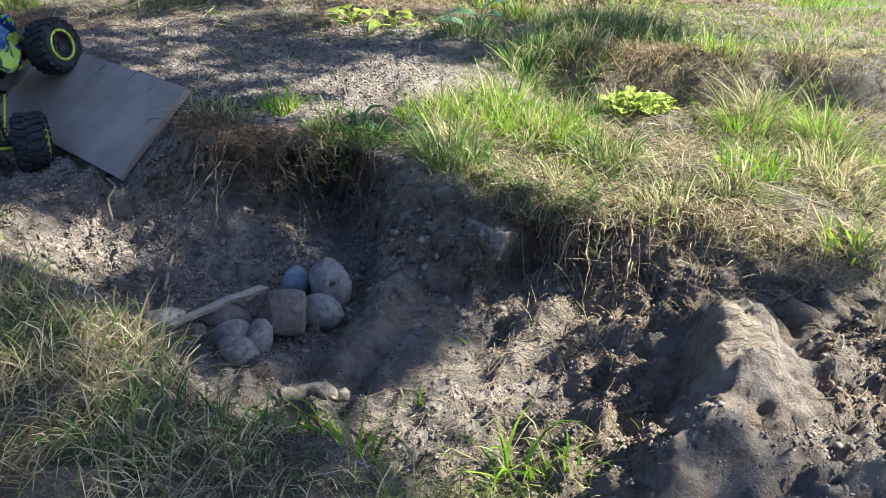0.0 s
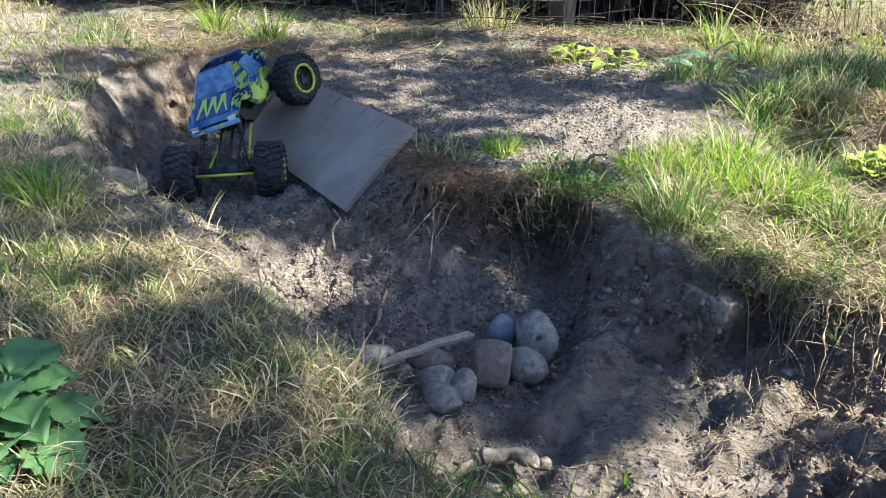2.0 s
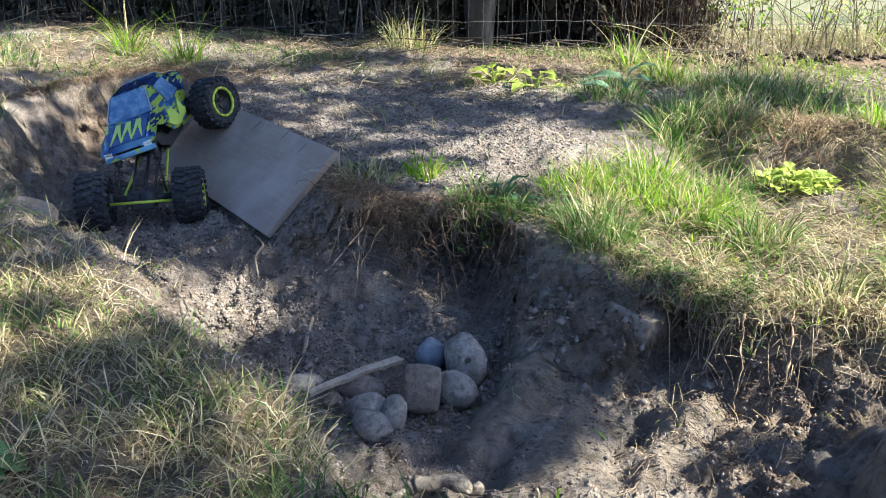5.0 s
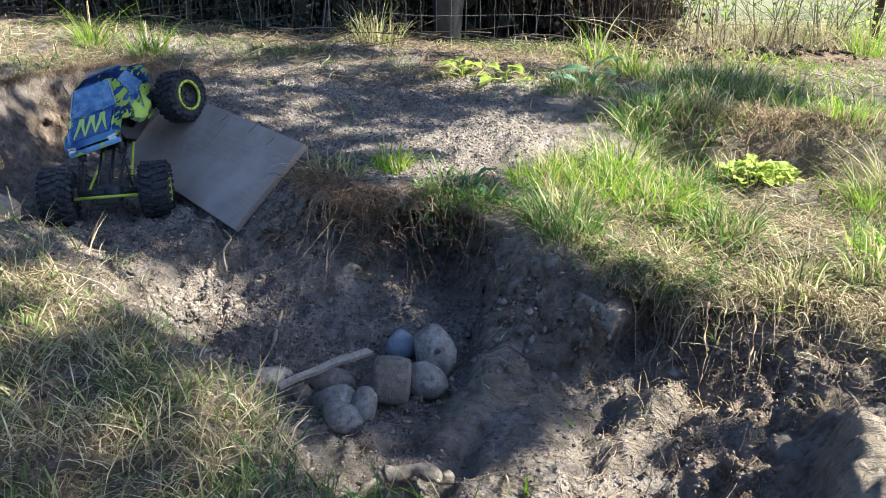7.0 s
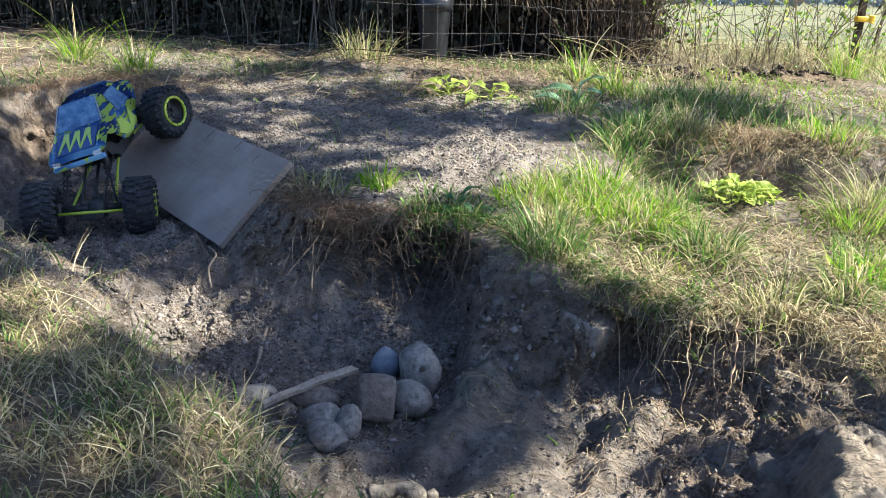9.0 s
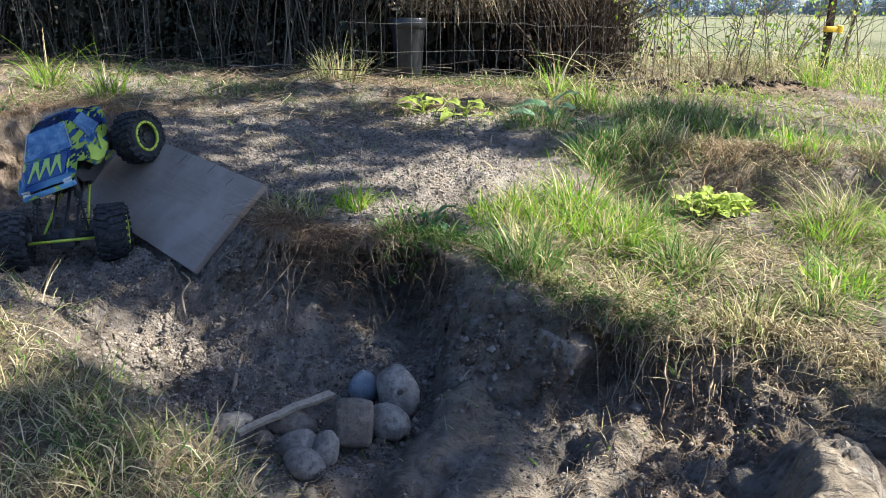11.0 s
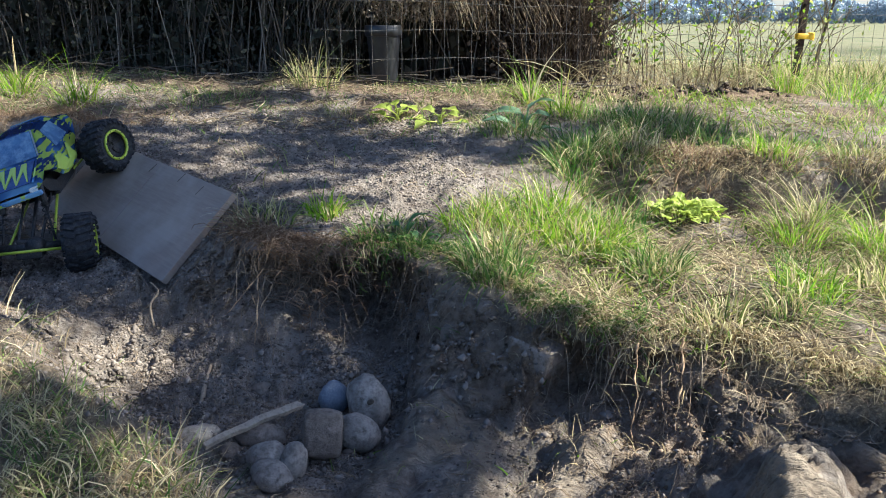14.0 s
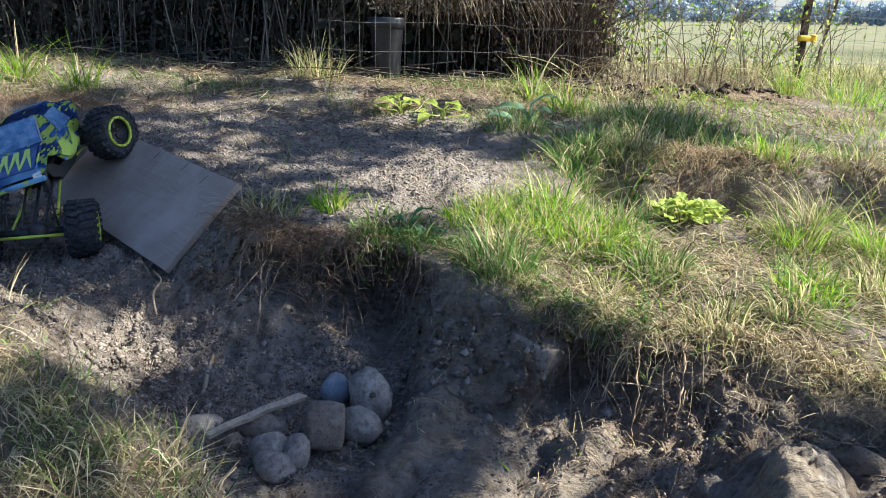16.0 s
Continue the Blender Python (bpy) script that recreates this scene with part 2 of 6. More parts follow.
def vnoise(x, y, scale, seed=0):
    """Smooth value noise, -1 to 1."""
    x, y = np.asarray(x) * scale + 1000.0, np.asarray(y) * scale + 1000.0
    ix, iy = np.floor(x).astype(np.int64), np.floor(y).astype(np.int64)
    fx, fy = x - ix, y - iy
    fx, fy = fx * fx * (3 - 2 * fx), fy * fy * (3 - 2 * fy)
    a, b = lattice(ix, iy, seed), lattice(ix + 1, iy, seed)
    c, d = lattice(ix, iy + 1, seed), lattice(ix + 1, iy + 1, seed)
    return 2 * ((a + (b - a) * fx) * (1 - fy) + (c + (d - c) * fx) * fy) - 1


def fbm(x, y, scale, octaves=4, seed=0):
    return sum(vnoise(x, y, scale * 2 ** i, seed + i) * 0.5 ** i for i in range(octaves))


def smooth(a, b, x):
    t = np.clip((np.asarray(x, dtype=float) - a) / (b - a), 0, 1)
    return t * t * (3 - 2 * t)


# ---- the ground ----
# the pit's rim: x, y, width of its wall there
RIM = np.array([(-1.16, 1.40, 0.16), (-1.37, 1.70, 0.14), (-1.50, 2.02, 0.16), (-1.50, 2.22, 0.14), (-1.40, 2.39, 0.1), (-1.24, 2.46, 0.08),
                (-1.05, 2.36, 0.14), (-0.75, 2.00, 0.22), (-0.46, 1.62, 0.3), (-0.38, 1.5, 0.2), (-0.26, 1.46, 0.06), (-0.15, 1.46, 0.1),
                (-0.02, 1.46, 0.24), (0.07, 1.38, 0.26), (0.16, 1.29, 0.2), (0.25, 1.21, 0.08), (0.32, 1.19, 0.09), (0.41, 1.19, 0.16),
                (0.52, 1.12, 0.2), (0.63, 1.05, 0.22), (0.80, 0.98, 0.25), (1.05, 0.85, 0.3), (1.1, 0.1, 0.3), (0.0, 0.05, 0.2),
                (0.12, 0.4, 0.2), (-0.06, 0.56, 0.17), (-0.29, 0.71, 0.17), (-0.46, 0.89, 0.2), (-0.64, 1.05, 0.2), (-0.87, 1.24, 0.19)])


def rim_distance(x, y):
    """Distance to the rim, positive inside the pit, and the width of the wall near there."""
    x, y = np.asarray(x, dtype=float), np.asarray(y, dtype=float)
    best = np.full(x.shape, 1e9)
    width = np.full(x.shape, 0.1)
    inside = np.zeros(x.shape, dtype=bool)
    for (ax, ay, aw), (bx, by, bw) in zip(RIM, np.roll(RIM, -1, axis=0)):
        dx, dy = bx - ax, by - ay
        t = np.clip(((x - ax) * dx + (y - ay) * dy) / (dx * dx + dy * dy), 0, 1)
        d = np.hypot(x - ax - t * dx, y - ay - t * dy)
        near = d < best
        best = np.where(near, d, best)
        width = np.where(near, aw + t * (bw - aw), width)
        cross = (ay > y) != (by > y)
        if dy:
            inside ^= cross & (x < dx * (y - ay) / dy + ax)
    return np.where(inside, best, -best), width


def ridge(x, y, pts, sigma, height):
    """A rounded ridge along a line of points (x, y, relative height)."""
    out = np.zeros(np.shape(x))
    for (ax, ay, ah), (bx, by, bh) in zip(pts, pts[1:]):
        dx, dy = bx - ax, by - ay
        t = np.clip(((x - ax) * dx + (y - ay) * dy) / (dx * dx + dy * dy), 0, 1)
        d = np.hypot(x - ax - t * dx, y - ay - t * dy)
        out = np.maximum(out, (ah + t * (bh - ah)) * np.exp(-(d / sigma) ** 2 * (0.5 + 0.5 * (d / sigma) ** 2)))
    return out * height


SPUR = [(-0.012, 1.25, 1.2), (-0.03, 1.16, 1.2), (-0.058, 1.08, 0.85), (-0.1, 0.99, 0.4)]
APRON = [(0.0, 1.14, 0.8), (0.01, 0.95, 0.6), (0.03, 0.75, 0.35)]
MOUND = [(0.445, 0.925, 0.7), (0.425, 0.865, 1.0), (0.392, 0.78, 0.9), (0.37, 0.735, 0.5)]
LUMP = [(0.33, 0.655, 0.9), (0.27, 0.61, 0.8), (0.22, 0.57, 0.5)]


def ground(x, y):
    """Height of the ground, with masks for clay, dark soil with painted shade, and meadow."""
    x, y = np.asarray(x, dtype=float), np.asarray(y, dtype=float)
    cx = np.clip(x, -4, 2.2)
    base = 0.11 * (np.clip(y, 0, 3.0) - 1.85) - 0.04 * (cx + 0.2)
    base = base - 1.0 * smooth(4.5, 16, y) - 0.5 * smooth(2.6, 9, x)
    base = base + 0.035 * np.maximum(0, fbm(x, y, 15, 3, 151)) * smooth(0.16, 0.05, np.abs(y - 3.13 - 0.25 * (x - 0.4))) * smooth(0.2, 0.4, x) * smooth(1.5, 1.1, x)
    base = base + 0.016 * fbm(x, y, 3.2, 3, 5) * smooth(60, 20, np.hypot(x, y))
    # the trench behind the berm
    c = y - (1.93 + 0.02 * np.sin(3 * x)) + 0.018 * fbm(x, y, 6, 2, 9)
    trench = smooth(-0.2, -0.02, c) * smooth(0.15, 0.08, c) * smooth(0.24, 0.42, x) * smooth(2.6, 1.7, x)
    base = base - 0.15 * trench + 0.055 * smooth(0.1, 0.2, c) * smooth(0.5, 0.2, c) * smooth(0.24, 0.5, x) * smooth(2.6, 1.7, x)
    d, w = rim_distance(x + 0.02 * fbm(x, y, 9, 3, 21), y + 0.02 * fbm(x, y, 9, 3, 31))
    s = smooth(0, 1, d / w)
    along = -0.8 * (x + 0.15) + 0.6 * (y - 1.2)
    floor = -0.258 + 0.125 * smooth(0.05, 0.65, along) + 0.06 * smooth(0.1, 0.4, x) + 0.03 * smooth(0.9, 0.6, y) + 0.045 * smooth(1.2, 1.42, y) * smooth(0.05, -0.05, x) * smooth(-0.5, -0.38, x)
    spur, mound = ridge(x + 0.012 * fbm(x, y, 20, 3, 19), y, SPUR, 0.042, 0.05), ridge(x + 0.012 * fbm(x, y, 16, 3, 15), y + 0.012 * fbm(x, y, 16, 3, 17), MOUND, 0.051, 0.08)
    mound = np.maximum(mound, ridge(x + 0.012 * fbm(x, y, 16, 3, 15), y, LUMP, 0.045, 0.055))
    spur = np.maximum(spur, ridge(x, y, [(0.205, 1.09, 1.0), (0.17, 1.03, 0.9), (0.12, 0.95, 0.5)], 0.036, 0.036))
    spur = np.maximum(spur, ridge(x + 0.015 * fbm(x, y, 14, 3, 23), y, APRON, 0.07, 0.04))
    floor = floor + spur + mound
    near = smooth(12, 5, np.hypot(x, y))
    rough = (0.009 * fbm(x, y, 14, 3, 41) + 0.008 * fbm(x, y, 42, 3, 51)) * near
    lumps = 0.012 * np.maximum(0, fbm(x, y, 30, 2, 61)) * s
    wrinkle = 0.014 * fbm(x * 0.5 + 1.2 * y, y * 0.3 - 0.3 * x, 42, 3, 121) * np.clip(mound / 0.04, 0, 1) - 0.03 * np.exp(-(((x - 0.325) / 0.016) ** 2 + ((y - 0.735) / 0.02) ** 2))
    crumble = 0.016 * fbm(x, y, 24, 4, 131) * s * smooth(0.08, 0.2, x) * smooth(0.05, 0.02, mound)
    z = wrinkle + crumble + base * (1 - s) + floor * s + rough * (0.7 + 0.75 * s * (1 - 0.55 * np.exp(-(((x + 0.28) / 0.17) ** 2 + ((y - 1.1) / 0.15) ** 2)))) * (1 - 0.5 * np.clip(mound / 0.1, 0, 1)) * (1 - 0.6 * np.clip(spur / 0.03, 0, 1)) + lumps * smooth(0.06, 0.0, mound + 3 * spur)
    z = z + (0.012 * fbm(x, y, 34, 3, 181) + 0.008 * np.abs(fbm(x, y, 70, 2, 185))) * 4 * s * (1 - s) * smooth(-0.3, -0.1, x) * smooth(1.0, 1.1, y)
    # the ground gives way under the ramp
    plane = -0.012 + 0.634 * (x + 0.756) + 0.7077 * (y - 1.786)
    a = 0.701 * (x + 0.756) - 0.711 * (y - 1.786) - 0.059 * (plane + 0.012)
    b = -0.546 * (x + 0.756) - 0.481 * (y - 1.786) - 0.686 * (plane + 0.012)
    under = smooth(0.385, 0.34, np.abs(a)) * smooth(0.16, 0.12, np.abs(b))
    z = z - under * np.maximum(0, z - plane + 0.02)
    clay = np.clip((mound - 0.02) / 0.035, 0, 1) + np.clip(spur / 0.03, 0, 1)
    clay = clay + s * (1 - s) * 2.2 * smooth(-0.15, 0.15, fbm(x, y, 4, 3, 71)) * smooth(0.35, 0.1, x)
    clay = clay + 0.6 * s * smooth(0.95, 0.8, y) * smooth(0.3, 0.1, x)
    clay = clay + 1.2 * np.exp(-(((x + 1.37) / 0.1) ** 2 + ((y - 1.84) / 0.17) ** 2)) * smooth(0.02, 0.2, s)
    clay = clay * smooth(-0.6, 0.1, fbm(x, y, 25, 3, 81))
    humus_shade = s * smooth(0.08, 0.3, x) * smooth(0.05, 0.02, mound) * 0.6 * smooth(-0.3, 0.3, fbm(x, y, 12, 3, 91))
    # dark soil under the thicket; in the trench, shade put into the colour
    humus_shade = humus_shade + 0.8 * smooth(3.1, 3.4, y) * smooth(0.9, 0.3, x) * smooth(6, 4, y) + 0.7 * trench
    humus_shade = humus_shade + smooth(0.12, 0.05, np.abs(y - 3.13 - 0.25 * (x - 0.4))) * smooth(0.2, 0.4, x) * smooth(1.4, 1.0, x)
    humus_shade = humus_shade + 0.85 * smooth(2.8, 3.05, y - 0.2 * np.maximum(0, x)) * smooth(4.6, 4.0, y) * smooth(1.9, 1.4, x) * smooth(-0.6, -0.1, fbm(x, y, 6, 3, 95))
    # verge soil patched darker in place of the shade that falls there
    humus_shade = humus_shade + 0.7 * smooth(2.3, 2.5, y) * smooth(3.2, 3.0, y) * smooth(0.0, 0.35, fbm(x, y, 4, 3, 97)) * smooth(6, 4, np.abs(x))
    humus_shade = humus_shade + 0.3 * smooth(0.0, -0.2, x) * smooth(1.5, 1.2, y) * (1 - s) + 0.25 * smooth(0.84, 0.7, y) * smooth(0.3, 0.15, x)
    # shadowy hollow at the pit's end, its shadow painted as dark soil
    humus_shade = humus_shade + 0.9 * np.exp(-(((x + 1.36) / 0.1) ** 2 + ((y - 2.26) / 0.14) ** 2)) * smooth(0.05, 0.3, s)
    # darker along the steep part of the cut wall
    humus_shade = humus_shade + 2.6 * s * (1 - s) * smooth(-0.32, -0.12, x) * smooth(0.45, 0.25, x) * smooth(1.0, 1.1, y)
    meadow = smooth(3.6, 4.6, y + 0.3 * x) * smooth(0.2, 1.2, x + 0.05 * y) + smooth(5, 8, np.hypot(x, y))
    bare = 0.35 * smooth(3.35, 3.5, y - 0.3 * x) * smooth(4.6, 4.1, y - 0.3 * x) * smooth(0.55, 0.7, x) * smooth(2.2, 1.4, x) * smooth(-0.5, 0.0, fbm(x, y, 5, 3, 171))
    road = smooth(41, 43, y) * smooth(57, 54, y) + bare
    thatch = (1 - s) * np.clip(smooth(0.0, 0.3, x - 0.3 * (y - 1.5)) * smooth(3.6, 3.0, y) + 0.22 * smooth(2.4, 2.7, y) * smooth(3.4, 3.1, y), 0, 1) * (1 - 0.7 * smooth(2.15, 2.5, y)) * (1 - np.clip(humus_shade, 0, 1))
    thatch = np.clip(thatch + 0.9 * (1 - s) * smooth(0.08, -0.02, y - 0.9 + 0.56 * (x + 0.36)) * smooth(0.1, -0.05, x), 0, 1)
    thatch = thatch * smooth(-0.7, 0.2, fbm(x, y, 7, 3, 141)) * smooth(8, 5, np.hypot(x, y)) * (1 - trench)
    return z, np.clip(clay + road, 0, 1), np.clip(humus_shade, 0, 1), np.clip(meadow - road, 0, 1), s, thatch


def cells(u, v, scale, seed):
    """Cracked blocks: distance to the nearest joint and a number for each block."""
    u, v = np.asarray(u) * scale + 500.0, np.asarray(v) * scale + 500.0
    iu, iv = np.floor(u).astype(np.int64), np.floor(v).astype(np.int64)
    one, two, tag = np.full(u.shape, 9.0), np.full(u.shape, 9.0), np.zeros(u.shape)
    for i in (-1, 0, 1):
        for j in (-1, 0, 1):
            d = np.hypot(iu + i + lattice(iu + i, iv + j, seed) - u, iv + j + lattice(iu + i, iv + j, seed + 1) - v)
            near = d < one
            two = np.where(near, one, np.minimum(two, d))
            tag = np.where(near, lattice(iu + i, iv + j, seed + 2), tag)
            one = np.minimum(one, d)
    return two - one, tag


def carve(x, y, z, s):
    """Lumpy cut walls, hollowed out under the turf."""
    hollow = np.exp(-(((x + 0.25) / 0.14) ** 2 + ((y - 1.44) / 0.12) ** 2)) * smooth(0.03, 0.35, s) * smooth(1.0, 0.8, s)
    hollow2 = 0.8 * np.exp(-(((x - 0.25) / 0.09) ** 2 + ((y - 1.19) / 0.1) ** 2)) * smooth(0.05, 0.35, s) * smooth(1.0, 0.75, s)
    steep = 4 * s * (1 - s)
    lump = fbm(x + 0.4 * y, z, 17, 4, 101) * 0.024 + np.abs(fbm(x, z + y, 40, 3, 111)) * 0.02
    along = 0.76 * x - 0.64 * y + 0.02 * fbm(x, z + y, 14, 2, 205)
    steep = steep * (1 - 0.5 * smooth(-0.95, -1.15, x))
    joint, tag = cells(along, z * 1.25 + 0.2 * y, 19, 211)
    joint2, tag2 = cells(along, z * 1.2 + 0.3 * y, 46, 221)
    lump = lump + 0.024 * (tag - 0.5) - 0.015 * smooth(0.16, 0.0, joint) + 0.009 * (tag2 - 0.5) - 0.006 * smooth(0.16, 0.0, joint2)
    return x + 0.5 * steep * lump, y + 0.42 * hollow + 0.17 * hollow2 - steep * lump


def spread(lo, hi, step, far):
    mid = np.arange(lo, hi + step / 2, step)
    out = [hi]
    while out[-1] < far:
        out.append(out[-1] + max(step, (out[-1] - hi) * 0.13 + step))
    low = [lo]
    while low[-1] > -far:
        low.append(low[-1] - max(step, (lo - low[-1]) * 0.13 + step))
    return np.concatenate([np.array(low[:0:-1]), mid, np.array(out[1:])])


def build_ground():
    xs, ys = spread(-1.6, 1.0, 0.0065, 2500), spread(0.5, 2.6, 0.0065, 2500)
    gx, gy = np.meshgrid(xs, ys)
    z, clay, humus_shade, meadow, s, thatch = ground(gx, gy)
    px, py = carve(gx, gy, z, s)
    n, k = gx.shape
    i = np.arange(n - 1)[:, None] * k
    j = np.arange(k - 1)[None]
    quads = np.stack([i + j, i + j + 1, i + k + j + 1, i + k + j], -1).reshape(-1, 4)
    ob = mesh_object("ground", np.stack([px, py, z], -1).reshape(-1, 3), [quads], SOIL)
    for key, value in (("clay", clay), ("humus_shade", humus_shade), ("meadow", meadow), ("thatch", thatch)):
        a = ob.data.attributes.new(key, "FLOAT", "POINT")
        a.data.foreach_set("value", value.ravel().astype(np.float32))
    return tagged(ob, "dry grey-brown soil with a dug crawler pit and a mown verge", "ground", kind="structure")


build_ground()


def height(x, y):
    return float(ground(np.array([x]), np.array([y]))[0][0])


# ---- the wooden ramp ----
def ramp_board():
    u, v = Vector((0.701, -0.711, -0.059)).normalized(), Vector((-0.546, -0.481, -0.686))
    v = (v - u * u.dot(v)).normalized()
    m = Matrix((u, -v, u.cross(-v))).transposed().to_4x4()
    m.translation = Vector((-0.756, 1.786, -0.012)) - m.col[2].xyz * 0.007
    m_wood, nt, b = material("ramp_plywood", 0.85, 0, 0.15)
    co = nt.nodes.new("ShaderNodeTexCoord").outputs["Object"]
    mp = node(nt, "ShaderNodeMapping", Scale=(2.0, 30.0, 10.0))
    nt.links.new(co, mp.inputs[0])
    grain = noise_tex(nt, 6, 8, 0.65, mp.outputs[0])
    stain = noise_tex(nt, 7, 4, 0.6, co)
    col = ramp(nt, grain, [(0.25, (0.235, 0.188, 0.155)), (0.75, (0.315, 0.257, 0.216))])
    col = mix(nt, ramp(nt, stain, [(0.45, (0, 0, 0)), (0.65, (0.6, 0.6, 0.6))]), col, (0.39, 0.33, 0.28))
    nt.links.new(col, b.inputs["Base Color"])
    bump(nt, b, grain, 0.2, 0.0008)
    ob = thing("ramp_board", m, "weathered grey-brown wooden board leaning from pit to mound", "board")
    for k, (cx, wide) in enumerate(((-0.166, 0.335), (0.169, 0.329))):
        bm = bmesh.new()
        bm_box(bm, pose(cx, 0, 0.0006 * k), (wide, 0.229, 0.014), 0.0015)
        bmesh.ops.subdivide_edges(bm, edges=[e for e in bm.edges if e.calc_length() > 0.15], cuts=5, use_grid_fill=True)
        for w in bm.verts:
            w.co.z += 0.0012 * noise.noise(w.co * 9)
            w.co.y += 0.0012 * noise.noise(w.co * 25 + Vector((3, 0, 0)))
        part("plank", bm, m_wood, ob, smooth=False)
    for x, y in ((0.12, 0.1), (-0.02, 0.095), (0.22, 0.09)):
        bm = bmesh.new()
        bm_box(bm, pose(x, y, 0.0076, 0, 0, 75), (0.026, 0.0022, 0.0008), 0.0003)
        part("scar", bm, BARK, ob, "dark split in the board's edge")
    return ob


ramp_board()

# ---- the crawler truck ----
RUBBER = mottled("tyre_rubber", (0.015, 0.016, 0.019), (0.026, 0.028, 0.032), (0.07, 0.07, 0.072), 30, 90, 0.85, 0.25, 0.001)
BLACK = mottled("black_plastic", (0.012, 0.012, 0.013), (0.02, 0.02, 0.021), (0.06, 0.055, 0.05), 40, 200, 0.5, 0.4, 0.0004)
LIME = mottled("lime_metal", (0.42, 0.52, 0.03), (0.5, 0.6, 0.05), (0.3, 0.36, 0.06), 40, 260, 0.35, 0.5, 0.0002)
CHROME = mottled("bright_steel", (0.5, 0.5, 0.5), (0.6, 0.6, 0.58), (0.35, 0.34, 0.32), 40, 260, 0.3, 0.5, 0.0002, 0.9)
DECAL = mottled("lime_decal", (0.38, 0.52, 0.09), (0.44, 0.58, 0.12), (0.36, 0.48, 0.1), 30, 60, 0.25, 0.5, 0.0001)
NAVY = mottled("navy_decal", (0.016, 0.035, 0.12), (0.035, 0.07, 0.21), (0.06, 0.1, 0.24), 12, 40, 0.25, 0.5, 0.0001)
# pale blue mottling puts reflections into the window colour
GLASS_SHEEN = mottled("window_painted_sheen", (0.05, 0.1, 0.21), (0.1, 0.19, 0.34), (0.2, 0.31, 0.45), 14, 40, 0.16, 0.6, 0.0001)


def livery():
    """Navy and blue lacquer with slanting lime flames."""
    m, nt, b = material("livery_lacquer", 0.22, 0, 0.55)
    co = nt.nodes.new("ShaderNodeTexCoord").outputs["Object"]
    mp = node(nt, "ShaderNodeMapping", Rotation=(0.4, 0.6, 0.3), Scale=(0.8, 2.4, 4.2))
    nt.links.new(co, mp.inputs[0])
    shard = noise_tex(nt, 17, 2.5, 0.6, mp.outputs[0])
    sep = nt.nodes.new("ShaderNodeSeparateXYZ")
    nt.links.new(co, sep.inputs[0])
    side = nt.nodes.new("ShaderNodeMath")
    side.operation = "ABSOLUTE"
    nt.links.new(sep.outputs[1], side.inputs[0])
    lean = nt.nodes.new("ShaderNodeMath")
    lean.operation = "MULTIPLY_ADD"
    lean.inputs[1].default_value = 2.2
    nt.links.new(side.outputs[0], lean.inputs[0])
    nt.links.new(shard, lean.inputs[2])
    lime = ramp(nt, lean.outputs[0], [(0.65, (0, 0, 0)), (0.665, (1, 1, 1))])
    fade = noise_tex(nt, 9, 2, 0.5, co)
    blue = ramp(nt, fade, [(0.36, (0.02, 0.04, 0.14)), (0.5, (0.05, 0.13, 0.36)), (0.64, (0.2, 0.38, 0.6))])
    col = mix(nt, lime, blue, (0.4, 0.54, 0.1))
    dust = noise_tex(nt, 180, 6, 0.7, co)
    col = mix(nt, ramp(nt, dust, [(0.58, (0, 0, 0)), (0.8, (0.3, 0.3, 0.3))]), col, (0.3, 0.28, 0.25))
    nt.links.new(col, b.inputs["Base Color"])
    return m


LIVERY = livery()
TYRE_R, TYRE_W = 0.064, 0.06


